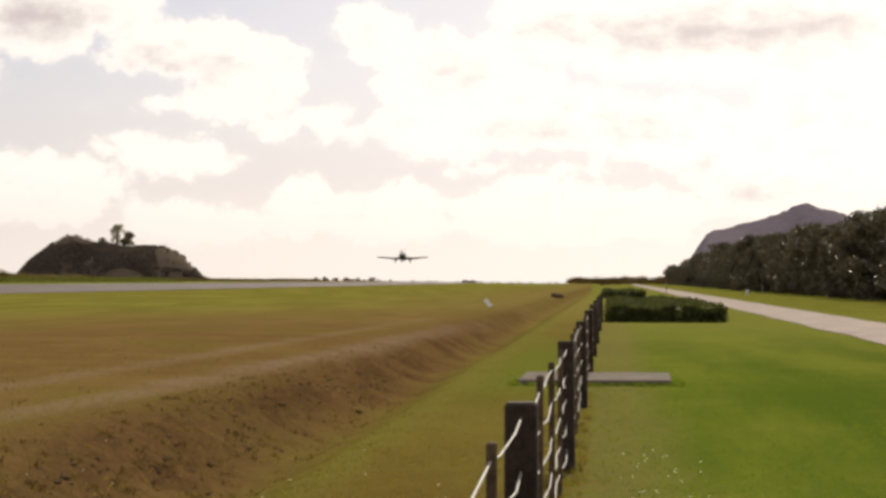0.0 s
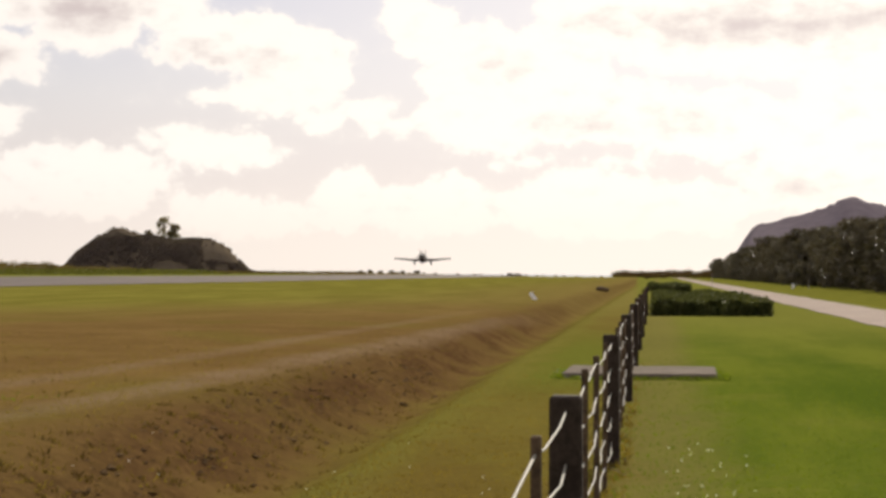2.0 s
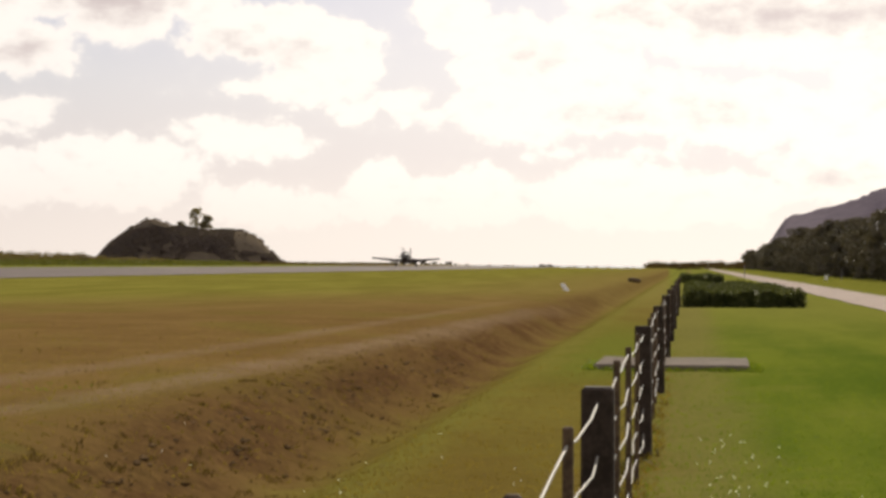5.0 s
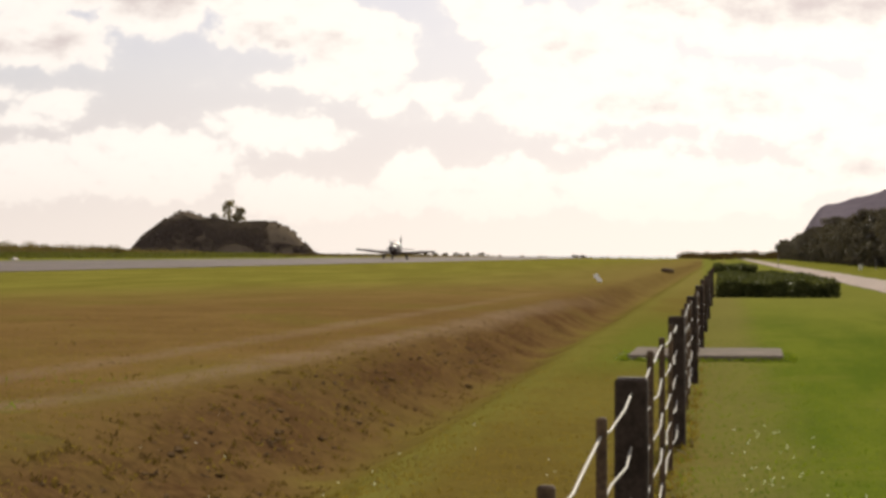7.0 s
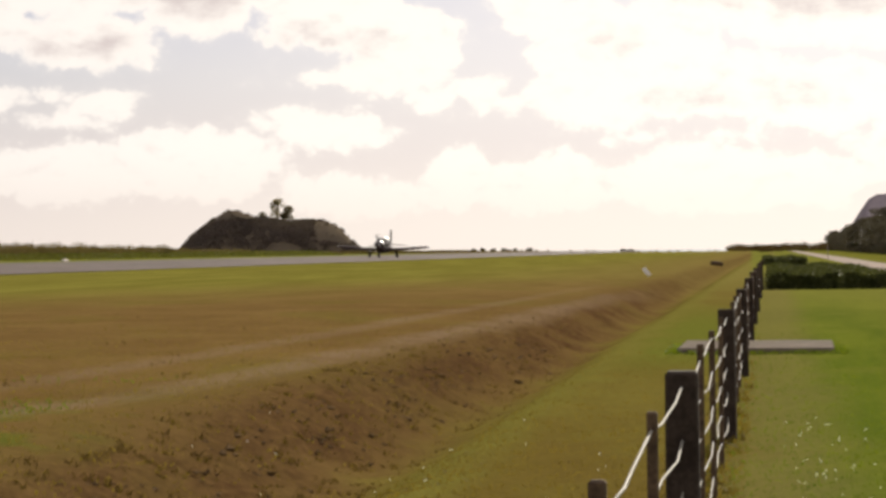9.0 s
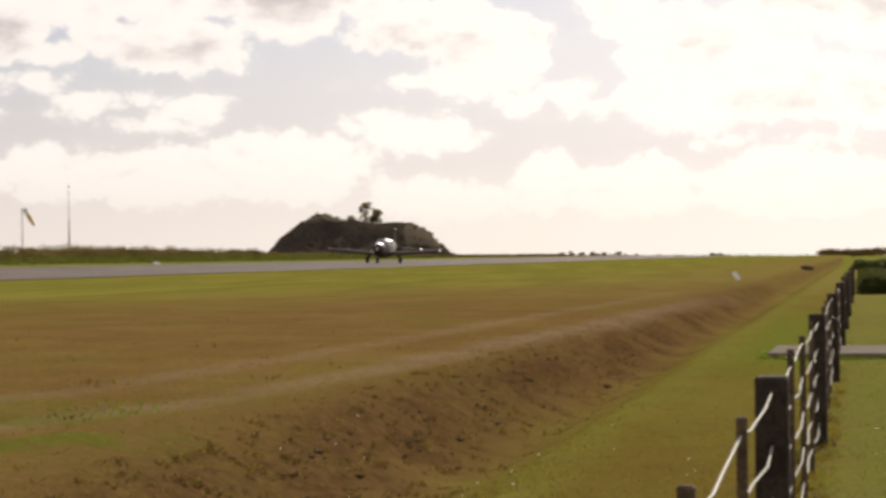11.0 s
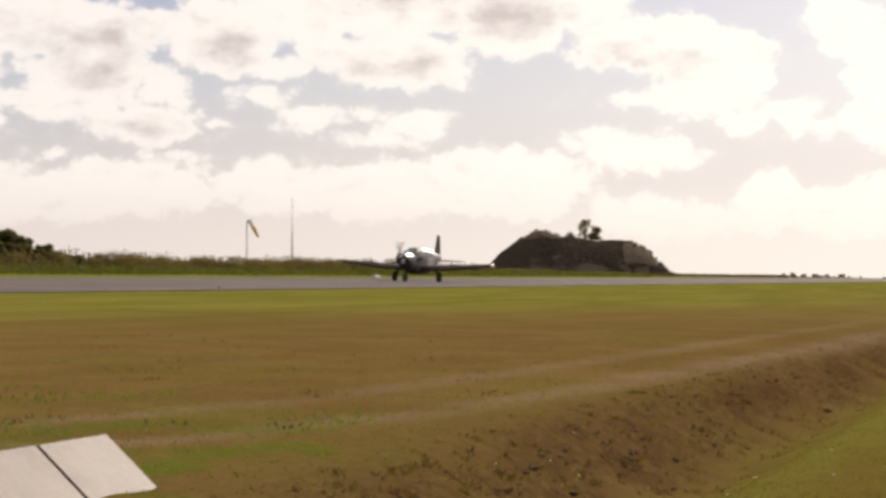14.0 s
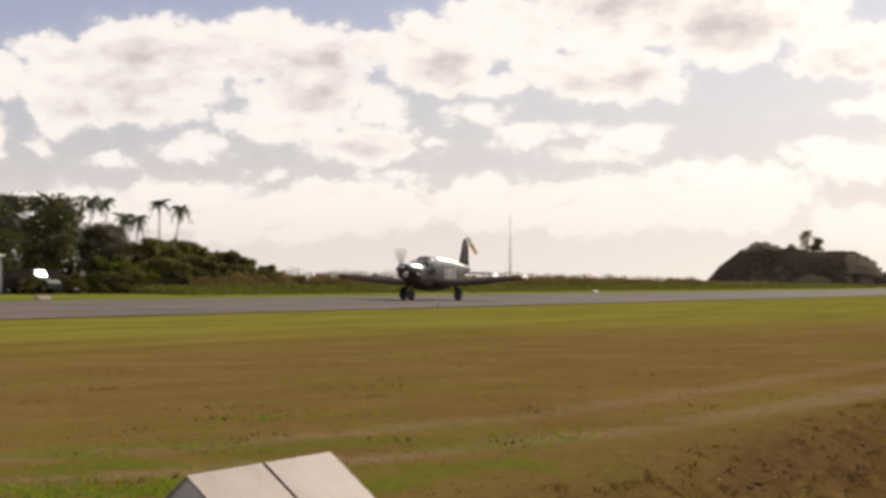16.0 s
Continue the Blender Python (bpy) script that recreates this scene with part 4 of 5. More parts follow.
def aeroplane():
    t = thing("aeroplane", pose(-54.5, 500, 8), "single-propeller low-wing aeroplane landing, fuselage darkened as if backlit", "aeroplane")
    ys = [-4.32, -4.2, -4.05, -3.6, -3.2, -2.7, -2.3, -2.0, -1.75, -1.4, -1.05, -0.5, 0.4, 1.2, 2.0, 2.6, 3.2, 3.8, 4.4, 5.0, 5.5, 6.1]
    bm = bmesh.new()
    loft(bm, [section(y) for y in ys])
    part("fuselage", bm, PLANE_SHADED, t, smooth=True)
    part("cowling", shell([-4.30, -4.05, -3.6, -3.2, -2.7, -2.35], 3, 25, 0.010), PLANE_DARK, t, "dark grey lower cowling", smooth=True)
    part("belly", shell([-2.35, -1.75, -1.05, 0.4, 2.0, 3.2, 4.4], 9, 19, 0.010), PLANE_DARK, t, "dark grey belly", smooth=True)
    part("cowl_top", shell([-4.30, -4.05, -3.75], -4, 4, 0.013), PLANE_DARK, t, "dark upper cowling", smooth=True)
    # glare on the rear cowl top, laid on as a white shell
    part("cowl_glare", shell([-3.74, -3.4, -3.0, -2.7, -2.35], -5, 5, 0.016), PLANE_SUNLIT, t, "upper cowling before the windscreen, whitened for the sun's glare", smooth=True)
    for side in (1, -1):
        bm = bmesh.new()
        front = [Vector(p) for p in ((side * 0.012, -2.36, 2.39), (side * 0.50, -2.24, 2.33), (side * 0.50, -1.80, 2.57), (side * 0.012, -1.80, 2.65))]
        back = [p + Vector((-side * 0.01, 0.16, -0.24)) for p in front]
        loft(bm, [front, back])
        bmesh.ops.recalc_face_normals(bm, faces=bm.faces)
        part("windscreen", bm, GLASS_DARK, t, "dark flat sloping windscreen pane")
    part("brow", shell([-1.86, -1.53, -1.3, -1.05, -0.75], -7, 7, 0.014), PLANE_DARK, t, "dark panel over the windscreen", smooth=True)
    # the roof's sunlit strip, laid on as a whiter shell
    part("roof", shell([-0.72, 0.4, 1.2, 2.0, 2.6, 3.2, 3.8, 4.4], -4, 4, 0.010), PLANE_SUNLIT, t, "cabin roof, whitened for the sun's glare", smooth=True)
    for side in (1, -1):
        for y0, y1 in ((-1.85, -1.4), (-1.3, -0.75)):
            k0, k1 = (5, 7) if side > 0 else (21, 23)
            part("window", shell([y0, (y0 + y1) / 2, y1], k0, k1, 0.015), GLASS_DARK, t, "dark cabin window")
        part("cheat_line", shell([-2.3, -1.05, 0.4, 2.0, 3.2, 4.4, 5.5], *((8, 9) if side > 0 else (19, 20)), 0.014), PLANE_GREY, t, "grey stripe")
        for y0, y1 in ((0.5, 0.75), (0.95, 1.5), (1.6, 1.8), (2.0, 2.35)):
            k0, k1 = (6, 8) if side > 0 else (20, 22)
            part("letter_bar", shell([y0, (y0 + y1) / 2, y1], k0, k1, 0.016), SHEET_SIDE, t, "pale painted bar of the registration")
        name = "wing"
        rows = [(side * 0.45, 1.08, 2.3, 0.50, -0.95), (side * 2.5, 1.12, 2.25, 0.48, -0.92), (side * 4.4, 1.30, 2.08, 0.42, -0.78), (side * 6.4, 1.48, 1.86, 0.33, -0.62), (side * 6.6, 1.51, 1.5, 0.16, -0.45)]
        wing = part(name, wing_mesh(rows), PLANE_GREY, t, "grey wing with upswept outer panel", smooth=True)
        flap = [(side * 0.8, 1.00, 0.52, 0.13, 1.36), (side * 2.5, 1.05, 0.50, 0.12, 1.34), (side * 3.9, 1.19, 0.47, 0.11, 1.28)]
        part("flap", wing_mesh(flap), PLANE_GREY, wing, smooth=True)
        # no lamp: blob added at the tip to glint, steel on one side only
        bm = bmesh.new()
        bmesh.ops.create_uvsphere(bm, u_segments=14, v_segments=8, radius=1.0, matrix=pose(side * 6.62, 0.1, 1.54) @ Matrix.Diagonal((0.15, 0.42, 0.16, 1)))
        part("tip_glint", bm, STEEL if side > 0 else PLANE_GREY, wing, "rounded blob on the wingtip, added for a sun glint", smooth=True)
        # second blob, added over the hinge to catch the sun likewise
        bm = bmesh.new()
        bmesh.ops.create_uvsphere(bm, u_segments=14, v_segments=8, radius=1.0, matrix=pose(side * 4.3, 0.45, 1.60) @ Matrix.Diagonal((0.14, 0.40, 0.14, 1)))
        part("glint_fairing", bm, STEEL if side > 0 else PLANE_GREY, wing, "rounded hinge fairing, added for a sun glint", smooth=True)
        tail = [(side * 0.08, 1.80, 1.45, 0.16, 4.6), (side * 1.4, 1.78, 1.2, 0.13, 4.8), (side * 2.3, 1.77, 1.0, 0.10, 4.95)]
        part("tailplane", wing_mesh(tail), PLANE_GREY, t, smooth=True)
        # main leg
        bm = bmesh.new()
        tube(bm, [(side * 1.5, 0.15, 1.2), (side * 1.80, 0.05, 0.75), (side * 1.88, 0, 0.36)], [0.13, 0.11, 0.09], 8)
        part("main_leg", bm, PLANE_DARK, t, smooth=True)
        wheel(t, "main_wheel", side * 1.98, 0, 0.42, 0.28)
    # fin: vertical foil with a dorsal fillet
    bm = bmesh.new()
    loft(bm, [[(dz, y, z) for y, dz in foil(c, th, le)] for z, c, th, le in ((2.2, 2.0, 0.16, 3.75), (2.65, 1.15, 0.15, 4.40), (3.4, 0.82, 0.12, 4.72), (4.0, 0.60, 0.09, 4.95), (4.08, 0.50, 0.05, 5.02))])
    part("fin", bm, PLANE_DARK, t, "dark grey upright fin", smooth=True)
    bm = bmesh.new()
    loft(bm, [[(dz, y, z) for y, dz in foil(c, th, le)] for z, c, th, le in ((2.3, 0.40, 0.09, 5.58), (3.4, 0.30, 0.07, 5.56), (4.0, 0.24, 0.05, 5.57))])
    part("rudder", bm, PLANE_DARK, t, smooth=True)
    # nose leg, intake, exhaust
    bm = bmesh.new()
    tube(bm, [(0, -2.7, 1.25), (0, -2.85, 0.8), (0, -2.9, 0.36)], [0.09, 0.075, 0.06], 8)
    box(bm, 0.13, -2.9, 0.5, 0.04, 0.1, 0.45, 0.01)
    box(bm, -0.13, -2.9, 0.5, 0.04, 0.1, 0.45, 0.01)
    part("nose_leg", bm, PLANE_GREY, t)
    wheel(t, "nose_wheel", 0, -2.9, 0.38, 0.24)
    bm = bmesh.new()
    bmesh.ops.create_uvsphere(bm, u_segments=16, v_segments=10, radius=1.0, matrix=pose(0.24, -4.20, 1.68) @ Matrix.Diagonal((0.19, 0.16, 0.25, 1)))
    part("intake_ring", bm, STEEL, t, "polished chin intake", smooth=True)
    for side in (1, -1):
        bm = bmesh.new()
        tube(bm, [(side * 0.44, -3.6, 1.75), (side * 0.62, -3.45, 1.7), (side * 0.68, -3.1, 1.62)], [0.11, 0.11, 0.10], 10)
        part("exhaust_stub", bm, PLANE_DARK, t, "dark exhaust stub", smooth=True)
    # propeller, turning about y
    hub = new("propeller")
    hub.parent = t
    tagged(hub, "dark three-bladed propeller with a spinner")
    bm = bmesh.new()
    loft(bm, [[(r * math.cos(2 * math.pi * k / 16), y, r * math.sin(2 * math.pi * k / 16)) for k in range(16)] for y, r in ((0.12, 0.27), (-0.1, 0.25), (-0.3, 0.17), (-0.42, 0.06), (-0.44, 0.01))])
    part("spinner", bm, PLANE_SHADED, hub, "rounded spinner", smooth=True)
    for k in range(3):
        bm = bmesh.new()
        rows = []
        for r, c, tw in ((0.2, 0.12, 60), (0.5, 0.22, 42), (0.9, 0.24, 28), (1.2, 0.20, 20), (1.35, 0.10, 16)):
            a = radians(tw)
            rows.append([Vector((c * u * math.cos(a), c * u * math.sin(a) + 0.02 * v * 2, r)) for u, v in ((-0.5, 0), (0, -0.5), (0.5, 0), (0, 0.5))])
        loft(bm, rows)
        turn = Matrix.Rotation(2 * math.pi * k / 3, 4, "Y")
        bmesh.ops.transform(bm, matrix=turn, verts=bm.verts)
        part("blade", bm, PLANE_DARK, hub)
    return t, hub


PLANE, PROPELLER = aeroplane()


# ---- gable markers, pegs and stakes ----
def gable_marker(m, length, height, width, label):
    t = thing("gable_marker", m, label, "runway marker", "gable markers")
    n = 2
    for k in range(n):
        y0, y1 = -length / 2 + k * length / n + (0.02 if k else 0), -length / 2 + (k + 1) * length / n - (0.02 if k < n - 1 else 0)
        for side in (1, -1):
            bm = bmesh.new()
            a, b = Vector((0, 0, height)), Vector((side * width / 2, 0, 0.02))
            nrm = Vector((side * height, 0, width / 2)).normalized() * 0.012
            vs = [bm.verts.new(p + Vector((0, y, 0)) + o) for o in (Vector(), -nrm) for p, y in ((a, y0), (a, y1), (b, y1), (b, y0))]
            for f in ((0, 1, 2, 3), (7, 6, 5, 4), (0, 4, 5, 1), (1, 5, 6, 2), (2, 6, 7, 3), (3, 7, 4, 0)):
                bm.faces.new([vs[i] for i in f])
            part("panel", bm, SHEET_METAL, t, "pale painted sheet metal panel")
    bm = bmesh.new()
    loft(bm, [[(0, y, height - 0.02), (width / 2 - 0.02, y, 0.015), (-width / 2 + 0.02, y, 0.015)] for y in (-0.04, 0.04)])
    part("rib", bm, SEAM, t, "dark inner rib")
    for e in (-1, 1):
        bm = bmesh.new()
        y = e * (length / 2 - 0.012)
        vs = [bm.verts.new(p) for yy in (y, y - e * 0.01) for p in ((0, yy, height - 0.016), (width / 2 - 0.03, yy, 0.02), (-width / 2 + 0.03, yy, 0.02))]
        for f in ((0, 1, 2), (5, 4, 3), (0, 3, 4, 1), (1, 4, 5, 2), (2, 5, 3, 0)):
            bm.faces.new([vs[i] for i in f])
        part("gable_end", bm, SHEET_SIDE, t, "grey sheet metal end")
    return t


gable_marker(pose(-5.725, 9.63, 0.262, 0, 0, 0), 1.62, 0.34, 0.72, "pale metal gable marker in two panels beside the ditch")
for y in (91.5, 182.0):
    gable_marker(pose(-69.3, y, float(ground_z(-69.3, y)) - 0.02), 1.1, 0.24, 0.7, "small white gable marker beyond the runway edge")


def peg():
    t = thing("marker_peg", pose(-5.75, 92, float(ground_z(-5.75, 92)), 0, -38, 0), "leaning white-painted marker peg in the grass", "peg")
    bm = bmesh.new()
    box(bm, 0, 0, 0.2, 0.19, 0.05, 0.46, 0.01)
    part("board", bm, WHITE_PAINT, t)
    bm = bmesh.new()
    box(bm, 0, 0.05, 0.12, 0.05, 0.05, 0.40, 0.008)
    part("stake", bm, BATTEN_WOOD, t)
    for x, y, h, lab in ((-41.0, 86.0, 0.24, "thin dark stake at the runway edge"), (16.0, 206, 1.0, "pale stake before the roadside trees"), (6.7, 235, 1.6, "slim sign post beside the road")):
        bm = bmesh.new()
        tube(bm, [(0, 0, -0.1), (0, 0, h)], [0.05, 0.04], 8)
        box(bm, 0, 0, h, 0.12, 0.03, 0.1, 0.005)
        ob = part("stake", bm, POLE_GREY)
        ob.matrix_world = pose(x, y, float(ground_z(x, y)))
        tagged(ob, lab, "stake")
    bm = bmesh.new()
    box(bm, 0, 0, 0.23, 0.34, 0.3, 0.5, 0.03)
    box(bm, 0, 0, 0.5, 0.40, 0.36, 0.06, 0.02)
    ob = part("white_box", bm, WHITE_PAINT)
    ob.matrix_world = pose(14.6, 209, float(ground_z(14.6, 209)))
    tagged(ob, "small white utility box before the trees", "utility box")
    # dark log lying in the ditch line
    bm = bmesh.new()
    tube(bm, [(-0.5, 0, 0.17), (-0.15, 0.04, 0.2), (0.25, 0, 0.17), (0.5, 0.02, 0.15)], [0.15, 0.19, 0.18, 0.13], 9)
    ob = part("log", bm, BATTEN_WOOD, smooth=True)
    ob.matrix_world = pose(-4.4, 158, float(ground_z(-4.4, 158)) + 0.1, 0, 6, 12)
    tagged(ob, "dark log lying across the ditch", "log")


peg()


# ---- windsock and mast ----
def windsock():
    x, y = -118.4, 257.6
    g = float(ground_z(x, y))
    t = thing("windsock", pose(x, y, g), "windsock in orange and white on a grey pole, hanging half down", "windsock")
    bm = bmesh.new()
    tube(bm, [(0, 0, -0.2), (0, 0, 4.0), (0, 0, 7.7)], [0.10, 0.09, 0.07], 8)
    part("pole", bm, POLE_GREY, t, smooth=True)
    d = Vector((0.44, 0.2, -0.87)).normalized()
    s = Vector((0.25, 0.1, 7.65))
    side = d.cross(Vector((0, 0, 1))).normalized()
    up = side.cross(d)
    for k in range(5):
        bm = bmesh.new()
        rings = []
        for q in (k / 5, (k + 0.5) / 5, (k + 0.985) / 5):
            r = 0.38 - 0.2 * q
            c = s + d * 2.9 * q
            rings.append([c + (side * math.cos(2 * math.pi * i / 12) + up * math.sin(2 * math.pi * i / 12)) * r * (1 + 0.08 * math.sin(3 * i + q * 9)) for i in range(12)])
        loft(bm, rings, cap=False)
        part("sleeve", bm, WHITE_PAINT if k < 2 else SOCK_ORANGE, t, "white sleeve" if k < 2 else "orange sleeve", smooth=True)
    x, y = -112.0, 259.5
    g = float(ground_z(x, y))
    t = thing("radio_mast", pose(x, y, g), "slim tall grey radio mast behind the scrub", "mast")
    bm = bmesh.new()
    tube(bm, [(0, 0, -0.2), (0, 0, 6.0)], [0.13, 0.11], 8)
    part("lower_pole", bm, POLE_GREY, t, smooth=True)
    bm = bmesh.new()
    tube(bm, [(0, 0, 6.0), (0, 0, 11.2)], [0.060, 0.022], 8)
    part("upper_pole", bm, POLE_GREY, t, smooth=True)
    bm = bmesh.new()
    for z in (9.6, 10.6):
        tube(bm, [(-0.3, 0, z), (0.3, 0, z)], [0.025, 0.025], 6)
    part("crossbar", bm, POLE_GREY, t)


windsock()


# ---- parked cars, shed and rail fence before the grove ----
def car(m, paint, glass, label):
    t = thing("parked_car", m, label, "car", "parked cars")
    bm = bmesh.new()
    prof = [(-2.1, 0.35), (-2.15, 0.75), (-1.95, 0.95), (-0.9, 1.05), (0.95, 1.05), (2.0, 0.92), (2.15, 0.7), (2.1, 0.35)]
    loft(bm, [[(x, y * (1 if z > 0.5 else 1), z) for x, z in prof] for y in (-0.85, -0.8, 0.8, 0.85)])
    part("body", bm, paint, t)
    bm = bmesh.new()
    loft(bm, [[(-1.5, y0, 1.04), (-1.15, y1, 1.58), (0.9, y1, 1.64), (1.25, y0, 1.04)] for y0, y1 in ((-0.78, -0.62), (0.78, 0.62))])
    part("cabin", bm, glass, t, "dark glazed cabin")
    bm = bmesh.new()
    a, b = Vector((1.20, 0, 1.18)), Vector((1.01, 0, 1.52))
    vs = [bm.verts.new(p + Vector((o, y, o * 0.6))) for o in (0.02, -0.01) for p, y in ((a, -0.6), (a, 0.6), (b, 0.54), (b, -0.54))]
    for f in ((0, 1, 2, 3), (7, 6, 5, 4), (0, 4, 5, 1), (1, 5, 6, 2), (2, 6, 7, 3), (3, 7, 4, 0)):
        bm.faces.new([vs[i] for i in f])
    part("windscreen", bm, STEEL, t, "windscreen flashing in the sun")
    for x in (-1.3, 1.35):
        for y in (-0.8, 0.8):
            bm = bmesh.new()
            tube(bm, [(x, y - 0.1, 0.32), (x, y + 0.1, 0.32)], [0.32, 0.32], 16)
            part("wheel", bm, RUBBER, t)


g = float(ground_z(-79, 104))
car(pose(-79.3, 103.0, g, 0, 0, 6.0), CAR_GREY, PLANE_DARK, "dark car parked before the dark trees")
car(pose(-81.6, 107.9, g, 0, 0, 70), CAR_GREY, PLANE_DARK, "dark car parked beside a shrub")


def shed():
    t = thing("shed", pose(-80.5, 99.4, float(ground_z(-80.5, 99.4))), "small grey clad shed by the airstrip", "shed")
    bm = bmesh.new()
    box(bm, 0, 0, 1.25, 2.2, 2.4, 2.5, 0.02)
    part("walls", bm, WALL_GREY, t)
    bm = bmesh.new()
    box(bm, 0, 0, 2.6, 2.5, 2.7, 0.12, 0.02, Matrix.Rotation(radians(5), 4, "Y"))
    part("roof", bm, WHITE_PAINT, t, "pale sheet roof")
    bm = bmesh.new()
    box(bm, 1.11, 0.3, 1.0, 0.04, 0.8, 1.95, 0.01)
    part("door", bm, POLE_GREY, t)
    f = thing("rail_fence", pose(-77.4, 0, float(ground_z(-77.4, 110))), "low dark wire fence along the trees", "fence")
    for k in range(13):
        bm = bmesh.new()
        box(bm, 0, 104 + k * 2.4, 0.45, 0.06, 0.06, 1.0, 0.01)
        part("post", bm, BATTEN_WOOD, f)
    for h in (0.4, 0.7, 0.98):
        bm = bmesh.new()
        tube(bm, [(0.05, 104, h), (0.05, 132.8, h)], [0.006, 0.006], 5)
        part("wire", bm, BATTEN_WOOD, f)


shed()


# ---- grass, tussocks and clover ----
def blades(name, label, n, xlo, xhi, ylo, yhi, tall, material, keep=None):
    y = ylo * (yhi / ylo) ** rng.uniform(size=n)
    x = rng.uniform(xlo, xhi, n)
    if keep is not None:
        q = keep(x, y)
        x, y = x[q], y[q]
    q = rng.uniform(size=len(x)) < np.clip((yhi - y) / (0.75 * (yhi - ylo)), 0, 1)
    x, y = x[q], y[q]
    n = len(x)
    z = ground_z(x, y)
    a = rng.uniform(0, 2 * np.pi, n)
    h = tall * rng.uniform(0.5, 1.25, n)
    w = h * 0.16 + 0.004
    lean = rng.normal(size=(n, 2)) * h[:, None] * 0.9
    base = np.stack([x, y, z - 0.01], 1)
    side = np.stack([np.cos(a) * w, np.sin(a) * w, np.zeros(n)], 1)
    tip = base + np.stack([lean[:, 0], lean[:, 1], h + 0.01], 1)
    mid = base + np.stack([lean[:, 0] * 0.35, lean[:, 1] * 0.35, h * 0.6], 1)
    v = np.stack([base - side, base + side, mid + side * 0.7, mid - side * 0.7, tip], 1).reshape(-1, 3)
    i = np.arange(n)[:, None] * 5
    f = [tuple(r) for r in i + [0, 1, 2, 3]] + [tuple(r) for r in i + [3, 2, 4]]
    tagged(mesh_object(name, v, f, material), label, "grass", kind="stuff")


def patchy(sx, sy, cut, off=0.0):
    return lambda x, y: np.array([noise.noise((a * sx, b * sy, off)) > cut for a, b in zip(x, y)])


blades("lawn_grass", "short mown green lawn grass", 50000, -0.55, 5.5, 7, 40, 0.020, GRASS_GREEN)
blades("verge_grass", "short olive grass beside the fence", 30000, -3.0, -0.2, 6.5, 36, 0.019, GRASS_DRY)
blades("field_grass", "short dry brown field grass", 60000, -17.0, -3.2, 8.0, 48, 0.021, GRASS_DRY, lambda x, y: rng.uniform(size=len(x)) < np.clip((x + 17) / 8, 0, 1))
blades("green_tufts", "small lush green tufts by the tracks", 16000, -11.5, -5.6, 8.5, 20, 0.036, GRASS_GREEN, patchy(0.7, 0.45, 0.18, 3.0))
blades("field_tufts", "scattered darker tussocks in the dry field", 12000, -17.0, -5.8, 9, 42, 0.042, GRASS_SOIL, patchy(1.5, 0.8, 0.34, 12.0))
blades("ditch_grass", "withered brown growth on the ditch bank", 26000, -5.0, -3.2, 7.5, 45, 0.034, GRASS_SOIL, patchy(5.6, 3.6, 0.2, 9.0))

blades("edge_tufts", "longer grass tufts at the foot of the fence", 3000, -0.50, -0.24, 6.5, 40, 0.06, GRASS_DRY, patchy(6.0, 2.6, 0.1, 5.0))
blades("slab_tufts", "longer grass round the concrete slab", 5000, -1.6, 1.1, 29.0, 32.0, 0.06, GRASS_GREEN,
       lambda x, y: (np.abs(x + 0.22) > 1.16) | (np.abs(y - 30.5) > 1.24))


def clods():
    """Broken lumps of earth on the bank of the ditch."""
    n = 900
    y = 9.5 * (34 / 9.5) ** rng.uniform(size=n)
    x = -4.15 + rng.normal(size=n) * 0.30
    q = np.array([noise.noise((a * 1.6, b * 0.8, 6.0)) > -0.1 for a, b in zip(x, y)])
    x, y = x[q], y[q]
    n = len(x)
    size = rng.uniform(0.012, 0.045, n) * rng.uniform(0.4, 1.0, n)
    unit = np.array([(1.2, 0, 0), (0, 1.2, 0), (-1.2, 0, 0), (0, -1.2, 0), (0, 0, 0.5), (0, 0, -0.5)], float)
    v = unit[None] * size[:, None, None] * rng.uniform(0.7, 1.4, (n, 6, 1)) + rng.normal(size=(n, 6, 3)) * size[:, None, None] * 0.2
    v += np.stack([x, y, ground_z(x, y) + size * 0.25], 1)[:, None]
    f = np.array([(0, 1, 4), (1, 2, 4), (2, 3, 4), (3, 0, 4), (1, 0, 5), (2, 1, 5), (3, 2, 5), (0, 3, 5)])
    f = (np.arange(n)[:, None, None] * 6 + f[None]).reshape(-1, 3)
    tagged(mesh_object("earth_clods", v.reshape(-1, 3), f, CLOD), "dark broken clods on the ditch bank", "clods", kind="stuff")


clods()


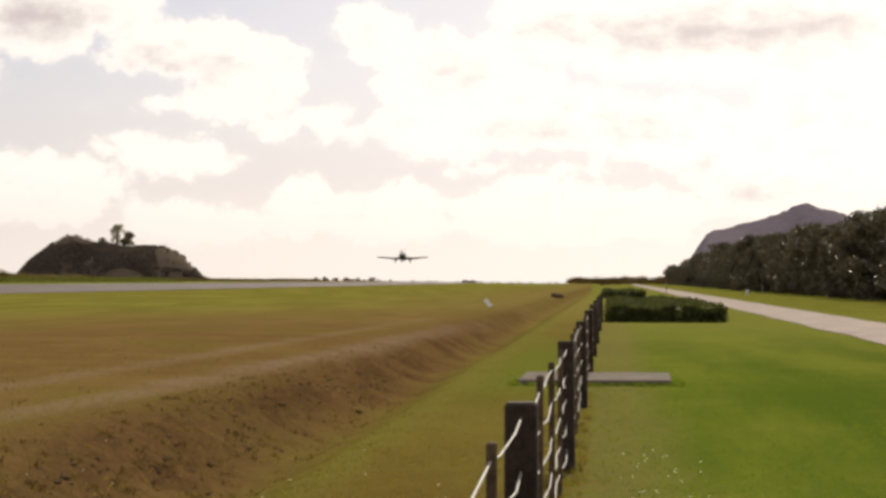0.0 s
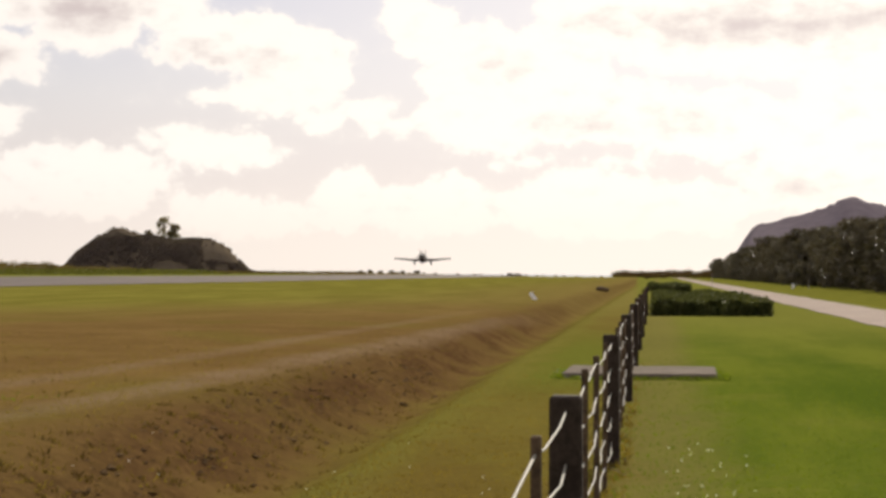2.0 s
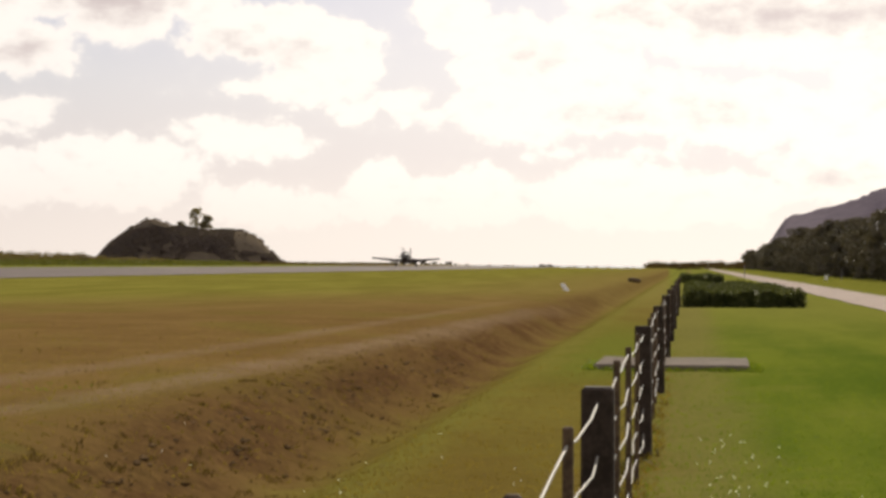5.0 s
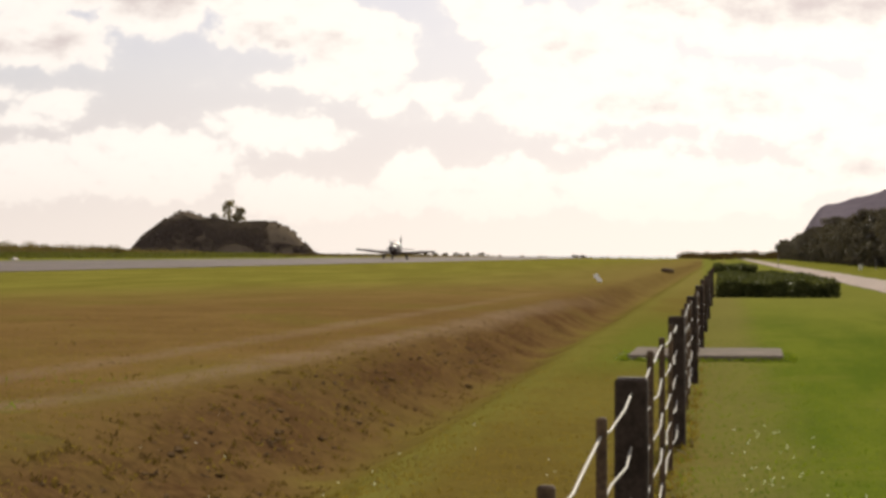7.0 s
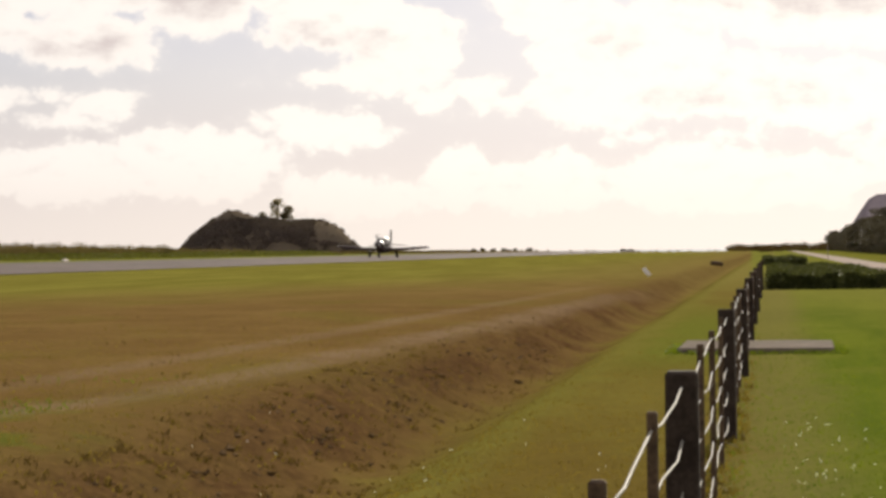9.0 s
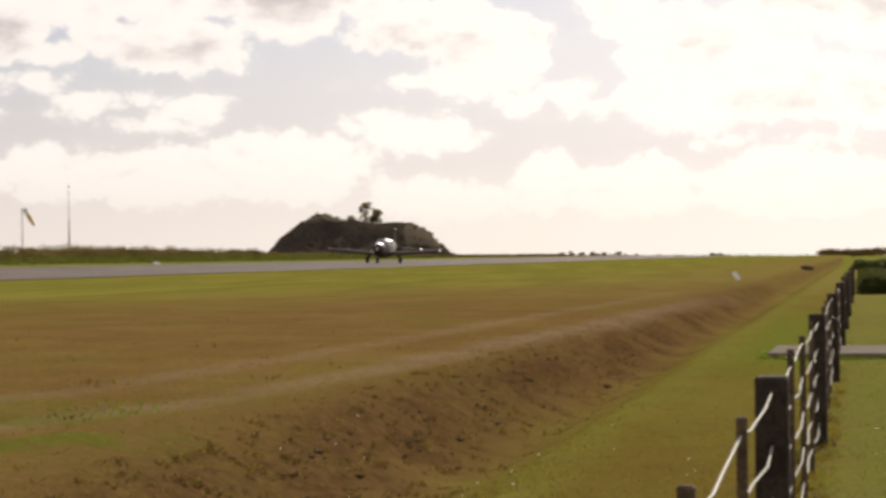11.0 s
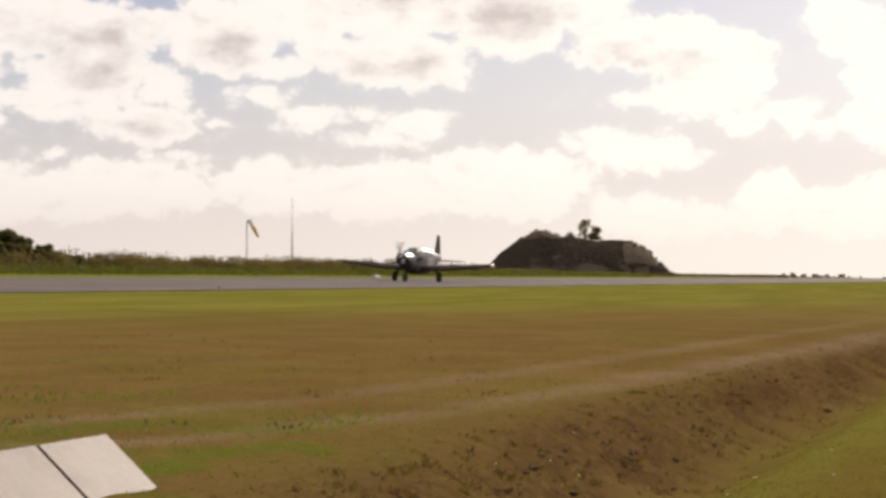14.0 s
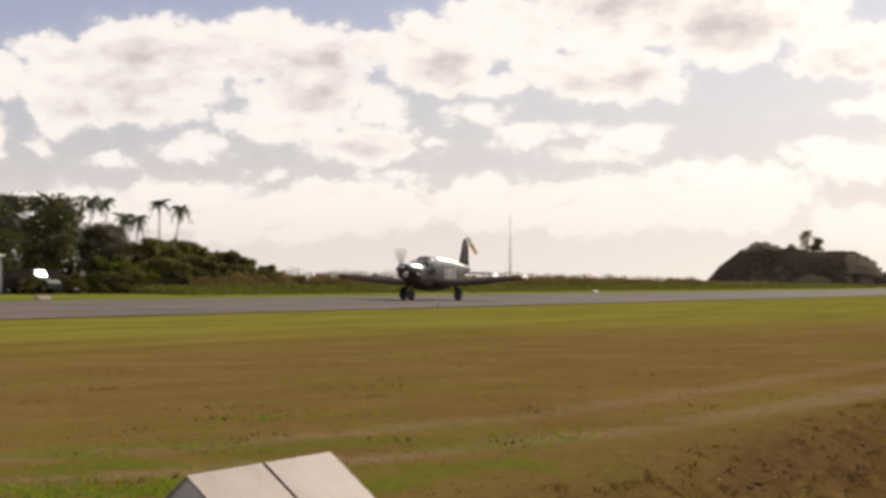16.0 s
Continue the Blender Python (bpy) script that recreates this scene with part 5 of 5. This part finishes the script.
def clover():
    n = 130
    y = 7.5 * (18 / 7.5) ** rng.uniform(size=n)
    x = np.where(rng.uniform(size=n) < 0.6, 0.05 + np.abs(rng.normal(size=n)) * 0.5, rng.uniform(-4.5, -0.6, n))
    p = np.stack([x, y, ground_z(x, y) + 0.05], 1)
    v, f = leaf_quads(np.repeat(p, 3, axis=0) + rng.normal(size=(3 * n, 3)) * 0.004, np.full(3 * n, 0.009), 1.0)
    tagged(mesh_object("clover_blossom", v, f, BLOSSOM), "tiny white clover blossom in the grass", "flowers", kind="stuff")


clover()


# ---- what moves ----
def motions():
    deck = float(ground_z(-54.5, 200)) + 0.06
    rows = [(0.0, 502.0, 5.2, 3, 0), (0.5, 488.0, 4.35, 3, 0), (1.0, 474.0, 3.7, 3, 0), (1.5, 460.5, 3.1, 3, 0), (2.0, 447.5, 2.6, 3.5, 0), (2.5, 434.8, 2.2, 4, 0),
            (3.0, 422.2, 1.8, 4, 0), (3.5, 409.4, 1.4, 4, 0), (4.0, 396.3, 1.05, 4, 0), (4.5, 382.8, 0.62, 4, 0.4), (5.0, 369.5, 0.24, 4, 0.8), (5.5, 356.3, 0.02, 2.8, 1.2),
            (6.0, 343.4, 0.0, 1.5, 1.5), (6.5, 331.0, 0.0, 0.6, 1.8), (7.0, 319.0, 0.0, 0.2, 1.8), (7.5, 306.8, 0.0, 0, 1.6), (8.0, 294.6, 0.0, 0, 1.6), (8.5, 282.0, 0.0, 0, 1.6),
            (9.2, 262.8, 0.0, 0, 1.5), (10.0, 241.8, 0.0, 0, 1.5), (11.0, 216.9, 0.0, 0, 1.5), (11.5, 204.8, 0.0, 0, 1.5), (12.0, 193.4, 0.0, 0, 1.5), (12.5, 182.8, 0.0, 0, 1.5),
            (13.0, 172.6, 0.0, 0, 1.5), (13.5, 162.8, 0.0, 0, 1.5), (14.0, 152.8, 0.0, 0, 1.4), (14.5, 143.0, 0.0, 0, 1.3), (15.0, 132.9, 0.0, 0, 1.2), (15.5, 122.9, 0.0, 0, 1.1),
            (16.0, 113.1, 0.0, 0, 1.1)]
    walk(PLANE, [(t, pose(-54.5, y, deck + h, -nose, lean, 0)) for t, y, h, nose, lean in rows])
    walk(PROPELLER, [(k / FPS, pose(0, -4.4, 2.0, 0, 76.0 * k % 360, 0)) for k in range(16 * FPS + 1)])


motions()
